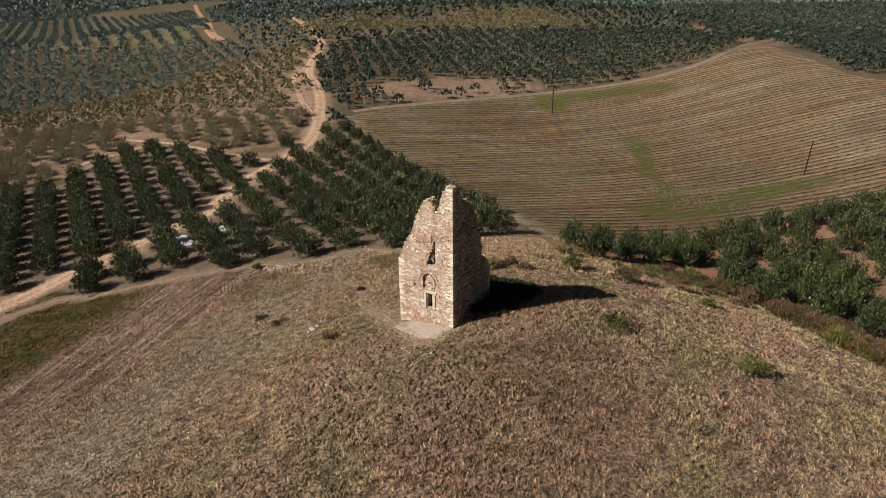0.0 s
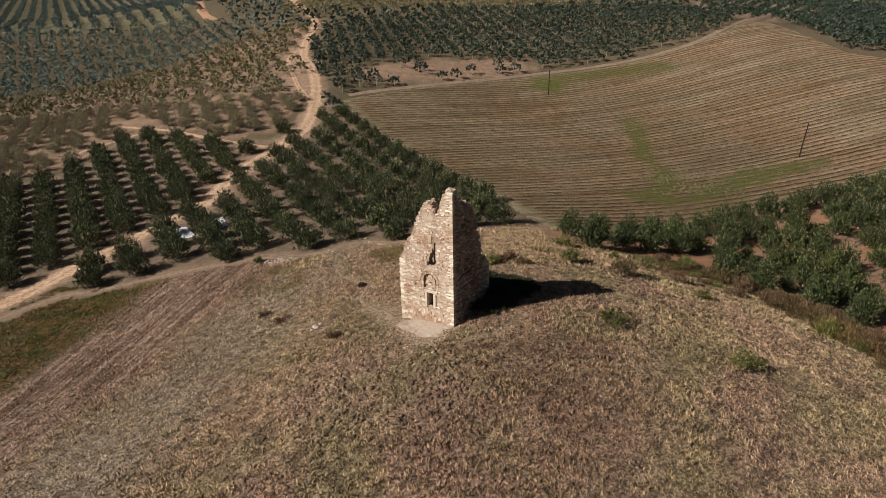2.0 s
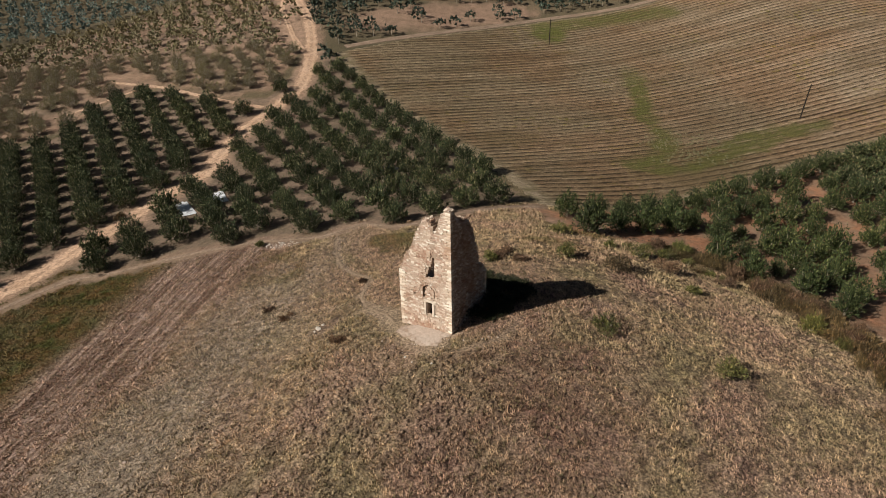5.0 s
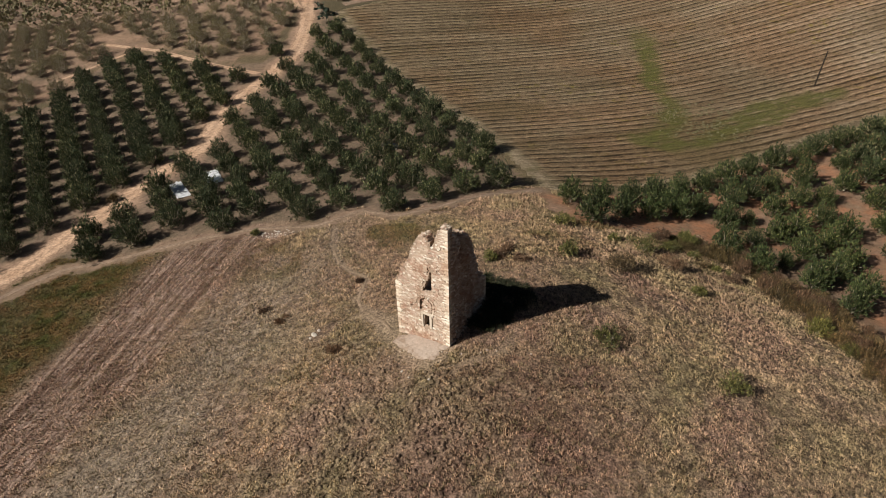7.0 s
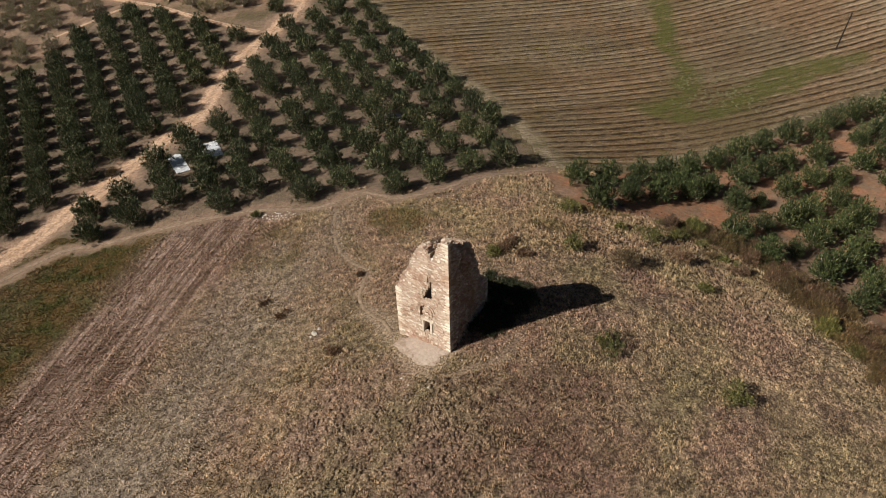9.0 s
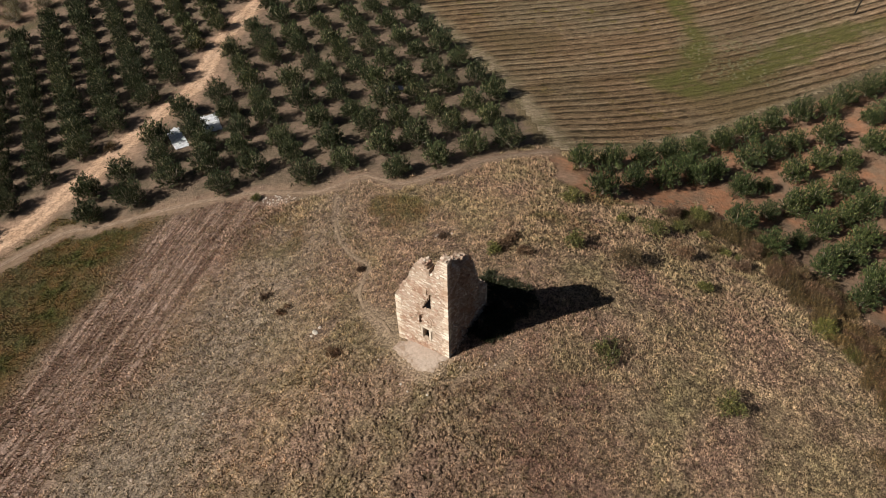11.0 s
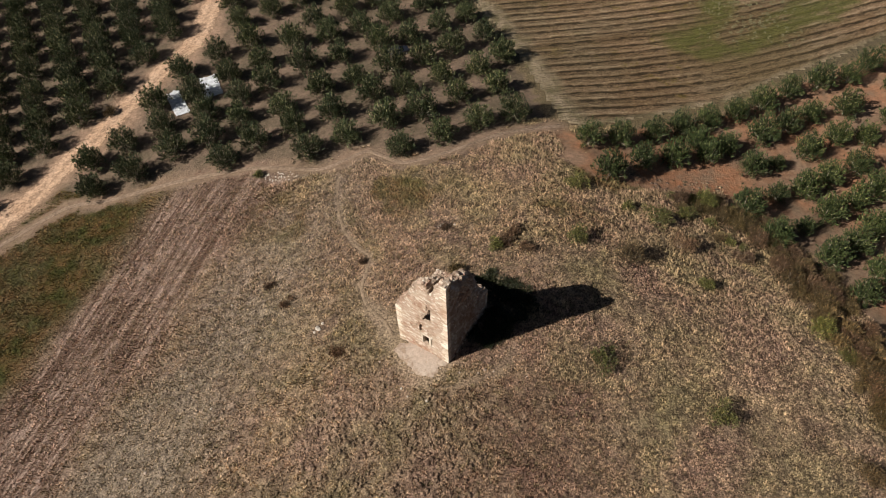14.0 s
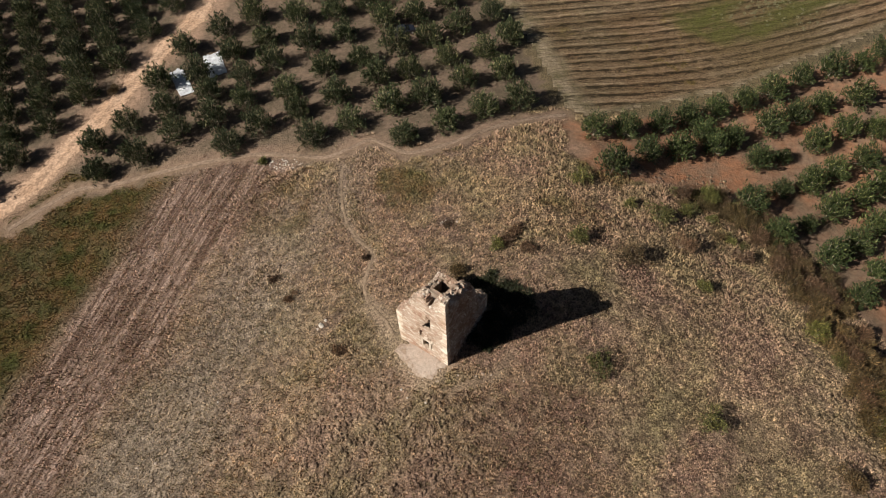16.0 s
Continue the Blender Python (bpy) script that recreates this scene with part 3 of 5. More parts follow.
gz = land(GX, GY) + 0.10 * (fnoise(GX, GY, 3.0, 40) - 0.5) * step(80, 60, np.hypot(GX, GY))
idx = np.arange(GX.size).reshape(GX.shape)
quads = np.stack([idx[:-1, :-1], idx[:-1, 1:], idx[1:, 1:], idx[1:, :-1]], -1).reshape(-1, 4)
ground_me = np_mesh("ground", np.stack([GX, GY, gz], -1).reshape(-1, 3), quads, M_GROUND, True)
set_mask(ground_me, "zones", zone_masks(GX.ravel(), GY.ravel()))
set_mask(ground_me, "patches", patch_masks(GX.ravel(), GY.ravel()))
set_mask(ground_me, "uses", use_masks(GX.ravel(), GY.ravel()))
ground = tagged(new("ground", ground_me), "dry grassy hill and farmland soil of brown and red earth", "ground", kind="structure")

# ploughed field, draped a hand's breadth over the ground
fx, fy = np.meshgrid(np.arange(-36, 242, 0.8), np.arange(46, 268, 0.8))
keep = inside(fx + 0.6 * (fnoise(fx, fy, 2, 50) - 0.5), fy + 0.6 * (fnoise(fx, fy, 2, 51) - 0.5), FIELD)
ci = np.argwhere(keep[:-1, :-1] & keep[1:, :-1] & keep[:-1, 1:] & keep[1:, 1:])
ids = np.arange(fx.size).reshape(fx.shape)
fq = np.stack([ids[ci[:, 0], ci[:, 1]], ids[ci[:, 0], ci[:, 1] + 1], ids[ci[:, 0] + 1, ci[:, 1] + 1], ids[ci[:, 0] + 1, ci[:, 1]]], -1)
used, back = np.unique(fq, return_inverse=True)
fq = back.reshape(fq.shape)
px, py = fx.ravel()[used], fy.ravel()[used]
edge_d = line_dist(px, py, FIELD + FIELD[:1])
west_d = line_dist(px, py, [(21, 47.8), (17.4, 50), (14.4, 61), (8, 79), (2, 90), (-12, 113), (-22.5, 134), (-33, 160)])
pz = land(px, py) + 0.08 * step(0.0, 2.5, edge_d) + 0.03
row = (py - 0.2 * px - 0.2 * 12 * np.log1p(np.exp((px - 48) / 12))) / 2.3
strip = step(4.2, 0.4, line_dist(px, py, smooth_line([(61, 148), (58, 127), (55, 106), (55.4, 91), (52, 83), (46, 77)])) + 6.0 * (fnoise(px, py, 6, 52) - 0.5))
green = np.maximum(0.9 * strip * step(160, 128, py), step(5.5, 1.5, line_dist(px, py, [(43, 77), (55, 74.5), (60, 78), (71, 88), (86, 96), (97, 101)]) + 8 * (fnoise(px, py, 6, 53) - 0.5)) * 0.85)
green = np.maximum(green, step(7, 3.5, np.hypot((px - 41) * 0.9, (py - 185) * 0.5) + 3 * (fnoise(px, py, 4, 54) - 0.5)))
green = np.maximum(green, 0.75 * step(9, 3, line_dist(px, py, [(40, 193), (60, 197), (85, 200)]) + 5 * (fnoise(px, py, 9, 55) - 0.5)))
orange = step(18, 7, np.hypot((px - 57) * 0.8, (py - 76)) + 9 * (fnoise(px, py, 6, 56) - 0.5)) * 0.8
orange = np.maximum(orange, 0.7 * step(7, 3, np.hypot((px - 17) * 0.6, py - 94) + 5 * (fnoise(px, py, 4, 58) - 0.5)))
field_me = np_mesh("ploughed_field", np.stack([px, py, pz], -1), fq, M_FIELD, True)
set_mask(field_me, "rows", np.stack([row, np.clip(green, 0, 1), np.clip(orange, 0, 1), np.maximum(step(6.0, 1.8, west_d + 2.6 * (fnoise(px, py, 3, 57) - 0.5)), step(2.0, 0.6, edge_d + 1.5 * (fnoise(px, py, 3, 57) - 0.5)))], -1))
tagged(new("ploughed_field", field_me), "brown harrowed stubble field with curving furrows and green weed patches", "field", kind="structure")


def ribbon(name, line, width, material, label, category, lift=0.05, seed=0):
    """A trodden or driven way draped over the ground, with uneven edges that dip under it."""
    p = smooth_line(line[::3] if len(line) > 12 else line, 8)
    seg = np.gradient(p, axis=0)
    nrm = np.stack([-seg[:, 1], seg[:, 0]], -1) / (np.linalg.norm(seg, axis=1)[:, None] + 1e-9)
    cols, vs = np.array([-1, -0.8, -0.45, -0.15, 0.15, 0.45, 0.8, 1.0]), []
    for i, c in enumerate(cols):
        w = width / 2 * (0.85 + 0.5 * (fnoise(p[:, 0] + 7 * np.sign(c), p[:, 1], 3.5, seed) - 0.3))
        q = p + nrm * (c * w)[:, None]
        up = lift if abs(c) < 0.9 else -0.06
        rut = -0.03 if 0.4 < abs(c) < 0.5 else 0.0
        vs.append(np.stack([q[:, 0], q[:, 1], land(q[:, 0], q[:, 1]) + up + rut], -1))
    v = np.stack(vs, 1)
    share = np.broadcast_to(np.abs(cols)[None, :, None], (*v.shape[:2], 4))
    n, k = v.shape[:2]
    ii = np.arange(n * k).reshape(n, k)
    f = np.stack([ii[:-1, :-1], ii[:-1, 1:], ii[1:, 1:], ii[1:, :-1]], -1).reshape(-1, 4)
    ob = np_part(name, v.reshape(-1, 3), f, material, smooth=True)
    set_mask(ob.data, "across", share.reshape(-1, 4))
    return tagged(ob, label, category, kind="structure")


ribbon("dirt_road", ROAD, 5.2, M_ROAD, "pale orange dirt farm road running between olive groves", "road", 0.07, 60)
ribbon("farm_track", FRONT_TRACK, 1.0, M_TRACK, "dusty grey-brown track along the edge of the grove", "track", 0.06, 61)
ribbon("side_track", SPUR, 1.4, M_ROAD, "pale dirt spur between almond trees", "track", 0.07, 67)
ribbon("side_track", BACK_TRACK, 2.0, M_ROAD, "pale dirt side track through the bare orchard", "track", 0.07, 62)
ribbon("side_track", smooth_line(LOOP), 2.4, M_ROAD, "pale dirt loop beside the farm road", "track", 0.07, 64)
ribbon("footpath", FOOTPATH, 0.48, M_PATH, "narrow trodden footpath through dry grass", "footpath", 0.025, 63)
ribbon("headland_track", smooth_line(HEADLAND), 3.6, M_TRACK, "pale tan track along the field's upper edge", "track", 0.08, 65)
ribbon("red_track", smooth_line([(-125, 345), (-140, 372), (-180, 490), (-230, 640), (-269, 760), (-330, 930), (-388, 1096)]), 6.5, M_RED_WAY, "red earth track climbing the distant hill", "track", 0.25, 66)

# ---- plants ----


def sprigs(centres, normals, size, seed, blades=2, aspect=0.5):
    """Leafy sprigs: small bent leaves, each a pair of triangles, about the given centres."""
    r = np.random.default_rng(seed)
    n = len(centres) * blades
    c = np.repeat(centres, blades, 0) + r.normal(0, size * 0.25, (n, 3))
    d = np.repeat(normals, blades, 0) + r.normal(0, 0.55, (n, 3))
    d /= np.linalg.norm(d, axis=1)[:, None]
    side = np.cross(d, r.normal(0, 1, (n, 3)))
    side /= np.linalg.norm(side, axis=1)[:, None] + 1e-9
    ln = (size * (0.7 + 0.6 * r.random(n)))[:, None]
    w = ln * aspect * (0.7 + 0.5 * r.random(n))[:, None]
    a, b2, e = c - d * ln * 0.4, c + d * ln * 0.6, c + np.cross(side, d) * w * 0.35
    v = np.stack([a, e + side * w * 0.5, b2, e - side * w * 0.5], 1).reshape(-1, 3)
    i = np.arange(n)[:, None] * 4
    return v, i + np.array([[0, 1, 2, 3]])


def crown_points(r, lobes, count, shell=0.55):
    """Points on and in a crown of overlapping lobes (centre, radii), with the way outward."""
    pick = r.integers(0, len(lobes), count)
    dirs = r.normal(0, 1, (count, 3))
    dirs[:, 2] = np.where(r.random(count) < 0.7, np.abs(dirs[:, 2]), dirs[:, 2])
    dirs /= np.linalg.norm(dirs, axis=1)[:, None]
    rad = shell + (1 - shell) * r.random(count) ** 0.5
    cen, ext = np.array([l[0] for l in lobes])[pick], np.array([l[1] for l in lobes])[pick]
    return cen + dirs * ext * rad[:, None], dirs


def tube(points, radii, sides=6):
    pts = np.array(points, float)
    v, f = [], []
    for i, p in enumerate(pts):
        d = pts[min(i + 1, len(pts) - 1)] - pts[max(i - 1, 0)]
        d /= np.linalg.norm(d) + 1e-9
        a = np.cross(d, (0.3, 0.9, 0.2))
        a /= np.linalg.norm(a)
        b2 = np.cross(d, a)
        for k in range(sides):
            t = 2 * math.pi * k / sides
            v.append(p + radii[i] * (math.cos(t) * a + math.sin(t) * b2))
    for i in range(len(pts) - 1):
        for k in range(sides):
            f.append((i * sides + k, i * sides + (k + 1) % sides, (i + 1) * sides + (k + 1) % sides, (i + 1) * sides + k))
    return np.array(v), np.array(f)


def merge(pieces):
    vs, fs, o = [], [], 0
    for v, f in pieces:
        vs.append(v)
        fs.append(np.asarray(f) + o)
        o += len(v)
    return np.vstack(vs), np.vstack(fs)


def tree_parts(seed, height, spread, leaves, leaf, shoots, limb_n, aspect=0.5):
    """Short forked trunk; shoots fan out and up from the fork, leafy towards their ends, with bare pale wood showing low down."""
    r = np.random.default_rng(seed)
    fork = height * 0.13
    pieces = [tube([(0, 0, -0.35), (0.03, 0.02, 0.1), (0.0, 0.05, fork)], [0.28, 0.21, 0.18], 7)]
    per = max(4, leaves // shoots)
    centres, ways = [], []
    for i in range(shoots):
        a = 2.39996 * i + r.normal(0, 0.25)
        lift = math.asin(min(1.0, 0.1 + 0.9 * ((i + 0.5) / shoots) ** 0.85))
        reach = 0.8 + 0.34 * r.random()
        out, up = math.cos(lift) * spread * 0.5 * reach, math.sin(lift) * height * 0.86 * reach
        end = np.array([math.cos(a) * out, math.sin(a) * out, max(0.45, fork + up)])
        mid = np.array([math.cos(a) * out * 0.62, math.sin(a) * out * 0.62, fork + (end[2] - fork) * 0.36])
        root = np.array([0.05 * math.cos(a), 0.05 * math.sin(a), fork * 0.9])
        if i % max(1, shoots // (limb_n * 2)) == 0:
            pieces.append(tube([root, mid, mid * 0.3 + end * 0.7], [0.12, 0.075, 0.03], 4))
        t = 0.3 + 0.72 * r.random(per) ** 0.75
        p = root * ((1 - t) ** 2)[:, None] + mid * (2 * t * (1 - t))[:, None] + end * (t ** 2)[:, None]
        w = 2 * ((1 - t)[:, None] * (mid - root) + t[:, None] * (end - mid))
        w /= np.linalg.norm(w, axis=1)[:, None] + 1e-9
        centres.append(p + r.normal(0, 0.055 * spread, p.shape) * (1.25 - 0.55 * t)[:, None])
        ways.append(w + np.array([0, 0, 0.45]))
    c, d = np.vstack(centres), np.vstack(ways)
    c[:, 2] = np.maximum(c[:, 2], 0.25)
    return merge(pieces), sprigs(c, d, leaf, seed + 1, 2, aspect)


def make_tree(name, seed, height, spread, leaves, leaf, label, leaf_mat, shoots=36, limb_n=5, aspect=0.5):
    root = tagged(new(name), label, "tree")
    (tv, tf), (cv, cf) = tree_parts(seed, height, spread, leaves, leaf, shoots, limb_n, aspect)
    np_part("trunk", tv, tf, M_BARK, root, "grey-brown forked trunk and limbs", True)
    np_part("crown", cv, cf, leaf_mat, root)
    return root


def lattice(poly, origin, a, sa, b, sb, jitter, seed):
    """Planting places of a grove: a slightly uneven grid kept to its plot."""
    r = np.random.default_rng(seed)
    i, j = np.meshgrid(np.arange(-75, 76), np.arange(-75, 76))
    x = origin[0] + i * sa * math.cos(a) + j * sb * math.cos(b)
    y = origin[1] + i * sa * math.sin(a) + j * sb * math.sin(b)
    x, y = x + r.normal(0, jitter, x.shape), y + r.normal(0, jitter, y.shape)
    ok = inside(x, y, poly)
    return np.stack([x[ok], y[ok]], -1)


def seen_from_path(x, y, margin=0.0):
    """The wide wedge of land ahead of the flight; what lies outside it needs no planting."""
    return (np.abs(x) < 34 + margin + 0.68 * (y + 40)) & (y > -30)


OLIVE_LABEL = "olive tree with a dense grey-green crown on several limbs"
olives = [make_tree("olive_tree", 100 + 7 * k, 4.6 + 0.3 * (k % 3), 5.4 + 0.3 * (k % 4), 840, 0.5, OLIVE_LABEL, M_OLIVE, 44 + 4 * (k % 3), 5 + k % 2, 0.4) for k in range(6)]
thin_olives = [make_tree("olive_tree", 200 + 7 * k, 4.3 + 0.3 * (k % 3), 5.4 + 0.25 * (k % 4), 520, 0.6, OLIVE_LABEL, M_OLIVE, 34, 4, 0.44) for k in range(4)]
deep_olives = [make_tree("olive_tree", 150 + 7 * k, 5.2 + 0.3 * (k % 3), 5.0 + 0.25 * (k % 3), 820, 0.5, "olive tree with a full deep-green crown over red soil", M_OLIVE_DEEP, 60 + 6 * (k % 2), 5, 0.4) for k in range(4)]
deep_used = [False] * len(deep_olives)
used_first, thin_used = [False] * len(olives), [False] * len(thin_olives)


def plant(kind_list, flags, places, group, lo=0.82, hi=1.12, seed=0):
    r = np.random.default_rng(seed)
    for x, y in places:
        k = int(r.integers(0, len(kind_list)))
        m = pose(x, y, float(land(x, y)), 0, 0, 360 * r.random()) @ Matrix.Scale(lo + (hi - lo) * r.random(), 4)
        if not flags[k]:
            kind_list[k].matrix_basis, flags[k] = m, True
            tagged(kind_list[k], group=group)
        else:
            ob = copy_thing(kind_list[k], m)
            ob.matrix_basis = m
            tagged(ob, group=group)


# rows nearest the tower, tree by tree
NEAR_LEFT = [(-61.9, 42.4), (-59.3, 36.2), (-57.1, 46.6), (-53.3, 39.4), (-54.4, 56.9), (-51.5, 50.3), (-47.7, 44.0), (-52.1, 66.0), (-47.5, 58.6), (-44.0, 53.2), (-41.9, 46.9), (-37.9, 40.8), (-37.4, 51.4), (-33.5, 44.9), (-38.7, 57.3), (-27.3, 47.9), (-23.8, 41.5), (-21.0, 51.1), (-17.7, 44.4), (-11.5, 48.3), (-8.5, 40.2), (-5.6, 50.4), (-2.0, 43.5), (3.9, 47.3), (9.9, 50.0), (-24.1, 58.8), (-14.7, 56.1), (-9.0, 57.6), (0.4, 55.1), (7.2, 57.9), (-28.4, 66.3), (-21.9, 68.6), (-12.1, 65.0), (-6.1, 67.6), (-2.7, 61.7), (4.3, 63.6), (-31.9, 74.0), (-25.0, 75.6), (-14.9, 72.8), (-9.2, 74.6), (-1.0, 71.2)]
NEAR_RIGHT = [(21.8, 43.6), (27.2, 44.8), (33.4, 47.6), (38.7, 50.0), (44.2, 52.9), (49.6, 55.5), (55.1, 58.0), (60.9, 61.7), (66.9, 64.0), (72.8, 65.6), (24.1, 35.6), (30.2, 39.9), (35.8, 42.0), (41.9, 43.9), (52.8, 49.9), (57.8, 52.8), (62.9, 55.6), (69.5, 57.1), (49.1, 41.9), (59.6, 46.5), (65.6, 49.8), (45.3, 32.1), (56.4, 37.7), (61.2, 40.4), (66.9, 43.0), (48.1, 26.2), (58.3, 32.0), (63.7, 35.2), (55.3, 22.9), (60.1, 25.5), (57.5, 16.0), (40.7, 46.7), (45.7, 46.4), (70.5, 49.9), (67.8, 37.5), (64.3, 29.4), (61.6, 20.3)]
YOUNG_RIGHT = [(53.8, 43.4), (51.5, 35.9), (53.5, 28.9)]


def clear_of(places, taken, gap):
    t = np.array(taken)
    d = np.hypot(places[:, None, 0] - t[None, :, 0], places[:, None, 1] - t[None, :, 1]).min(1)
    return places[d > gap]


def off_ways(places):
    x, y = places[:, 0], places[:, 1]
    return places[(line_dist(x, y, BACK_TRACK) > 3.2) & (line_dist(x, y, ROAD) > 2.7) & (line_dist(x, y, FRONT_TRACK) > 2.6) & seen_from_path(x, y, 8)]


road_x = np.interp(np.arange(-20, 300), ROAD[:, 1], ROAD[:, 0])
left_all = off_ways(lattice(GROVE_LEFT, (-2.04, -0.70), radians(31), 6.9, radians(117), 7.7, 0.35, 3))
left_all = left_all[left_all[:, 0] > np.interp(left_all[:, 1], np.arange(-20, 300), road_x)]
beyond_road = off_ways(lattice(GROVE_LEFT, (-0.56, 1.34), radians(118), 5.9, radians(203), 7.0, 0.25, 5))
beyond_road = beyond_road[beyond_road[:, 0] < np.interp(beyond_road[:, 1], np.arange(-20, 300), road_x)]
beyond_road = beyond_road[(line_dist(beyond_road[:, 0], beyond_road[:, 1], ROAD) > 4.6) | (beyond_road[:, 1] > 80)]
left_places = np.vstack([np.array(NEAR_LEFT), clear_of(left_all, NEAR_LEFT, 5.4), clear_of(beyond_road, NEAR_LEFT, 4.5)])
right_all = lattice(GROVE_RIGHT, (-2.64, 1.81), radians(26), 6.2, radians(110), 6.4, 0.35, 4)
right_all = right_all[seen_from_path(right_all[:, 0], right_all[:, 1], 8)]
right_places = np.vstack([np.array(NEAR_RIGHT), clear_of(right_all[(right_all[:, 0] > 66) | (right_all[:, 1] > 70)], NEAR_RIGHT, 5.0)])
close = left_places[left_places[:, 1] < 92]
middle = left_places[(left_places[:, 1] >= 92) & (left_places[:, 1] < 150)]
plant(olives, used_first, close, "olive trees of the grove by the dirt road", 0.86, 1.06, 11)
plant(thin_olives, thin_used, middle, "olive trees of the grove by the dirt road", 0.8, 1.0, 14)
plant(deep_olives, deep_used, right_places[right_places[:, 0] < 85], "olive trees of the grove below the hill", 0.84, 1.02, 12)
plant(deep_olives, deep_used, YOUNG_RIGHT, "olive trees of the grove below the hill", 0.5, 0.66, 18)
plant(thin_olives, thin_used, right_places[right_places[:, 0] >= 85], "olive trees of the grove below the hill", 0.9, 1.12, 16)
orchard_places = lattice(ORCHARD, (-60, 150), radians(20), 6.3, radians(110), 6.0, 0.9, 6)
orchard_places = orchard_places[(line_dist(orchard_places[:, 0], orchard_places[:, 1], BACK_TRACK) > 3.2) & (line_dist(orchard_places[:, 0], orchard_places[:, 1], SPUR) > 2.6) & (line_dist(orchard_places[:, 0], orchard_places[:, 1], np.array(LOOP)) > 2.5) & (line_dist(orchard_places[:, 0], orchard_places[:, 1], ROAD) > 3.5) & seen_from_path(orchard_places[:, 0], orchard_places[:, 1], 10)]
near_orchard = orchard_places[orchard_places[:, 1] < 165]
far_orchard = orchard_places[orchard_places[:, 1] >= 165]
ORCHARD_LABEL = "half-bare almond tree with thin brown autumn foliage"
almonds = [make_tree("almond_tree", 300 + 11 * k, 3.6 + 0.25 * k, 5.2, 400, 0.34, ORCHARD_LABEL, M_ORCHARD, 30, 8, 0.45) for k in range(4)]
almond_used = [False] * len(almonds)
plant(almonds, almond_used, near_orchard, "almond trees of the bare orchard", 0.8, 1.15, 13)


def far_grove(name, places, seed, label, leaf_mat, tall=3.6, wide=4.6, leaves=26, leaf=1.1, category="grove"):
    """Trees too far off to be told apart well: clumped crowns on short stems, in one mesh."""
    r = np.random.default_rng(seed)
    n = len(places)
    if n == 0:
        return
    base = np.stack([places[:, 0], places[:, 1], land(places[:, 0], places[:, 1])], -1)
    sc = 0.8 + 0.35 * r.random(n)
    dirs = r.normal(0, 1, (n, leaves, 3))
    dirs[..., 2] = np.abs(dirs[..., 2])
    dirs /= np.linalg.norm(dirs, axis=-1, keepdims=True)
    q = dirs * np.array([wide * 0.42, wide * 0.42, tall * 0.5]) * (0.72 + 0.28 * r.random((n, leaves, 1)))
    q[..., 2] += tall * 0.42
    c = base[:, None] + q * sc[:, None, None]
    v1 = sprigs(c.reshape(-1, 3), dirs.reshape(-1, 3), leaf, seed, 1, 0.8)
    stem = np.array([(-0.15, -0.1, -0.3), (0.15, -0.1, -0.3), (0, 0.17, -0.3), (0, 0, tall * 0.6)])
    v2 = (base[:, None] + stem[None] * np.array([1, 1, 1.0])).reshape(-1, 3)
    i = np.arange(n)[:, None, None] * 4
    f2 = (i + np.array([[0, 1, 3, 3], [1, 2, 3, 3], [2, 0, 3, 3]])[None]).reshape(-1, 4)
    root = tagged(new(name), label, category, kind="stuff")
    np_part("crowns", v1[0], v1[1], leaf_mat, root)
    stems = np_mesh("stems", v2, f2[:, :3], M_BARK)
    ob = new("stems", stems)
    ob.parent = root
    return root


far_grove("far_almond_orchard", far_orchard, 41, "brown half-bare almond orchard beyond the near groves", M_ORCHARD, 3.6, 5.6, 36, 1.05)
left_far = left_places[left_places[:, 1] >= 150]
# groves behind the ploughed field
BEHIND = [(-35, 164), (-7, 180), (41, 203), (78, 212.5), (108, 227), (146, 270), (150, 300), (120, 330), (0, 330), (-58, 300), (-56, 240), (-47, 205), (-40, 180)]
behind = lattice(BEHIND, (0, 200), radians(12), 6.2, radians(100), 6.0, 0.5, 7)
pd = np.hypot((behind[:, 0] - 4) / 36, (behind[:, 1] - 203 - 0.25 * (behind[:, 0] - 4)) / 17)
bare_patch = (pd < 1.0) & (np.random.default_rng(5).random(len(behind)) < 0.72)
bare_patch |= line_dist(behind[:, 0], behind[:, 1], HEADLAND) < 3.2
behind = behind[~bare_patch]
far_grove("far_olive_grove", np.vstack([behind, left_far]), 42, "dense olive grove behind the ploughed field", M_FAR_OLIVE, 4.3, 5.6, 42, 1.08)
SIDE = [(162, 207), (176, 200), (260, 195), (420, 330), (300, 480), (220, 420), (165, 262)]
side_places = lattice(SIDE, (200, 250), radians(25), 6.4, radians(115), 6.4, 0.4, 8)
side_places = side_places[~inside(side_places[:, 0], side_places[:, 1], SAND_PLOT)]
far_grove("far_olive_grove", side_places, 43, "dark olive grove beyond the ridge of the field", M_FAR_OLIVE, 4.2, 5.8, 36, 1.35)
far_grove("far_olive_grove", lattice(SAND_PLOT, (180, 300), radians(-28), 7.2, radians(58), 8.0, 0.3, 18), 48, "olive trees in rows on pale sandy soil", M_FAR_OLIVE, 4.8, 4.4, 50, 1.1)
far_grove("far_olive_grove", lattice(LEFT_BACK, (-200, 400), radians(28), 9.6, radians(117), 6.2, 0.4, 9), 44, "olive grove in long rows, leaves tinted haze-blue", M_HAZE_OLIVE, 4.2, 5.4, 36, 1.1)
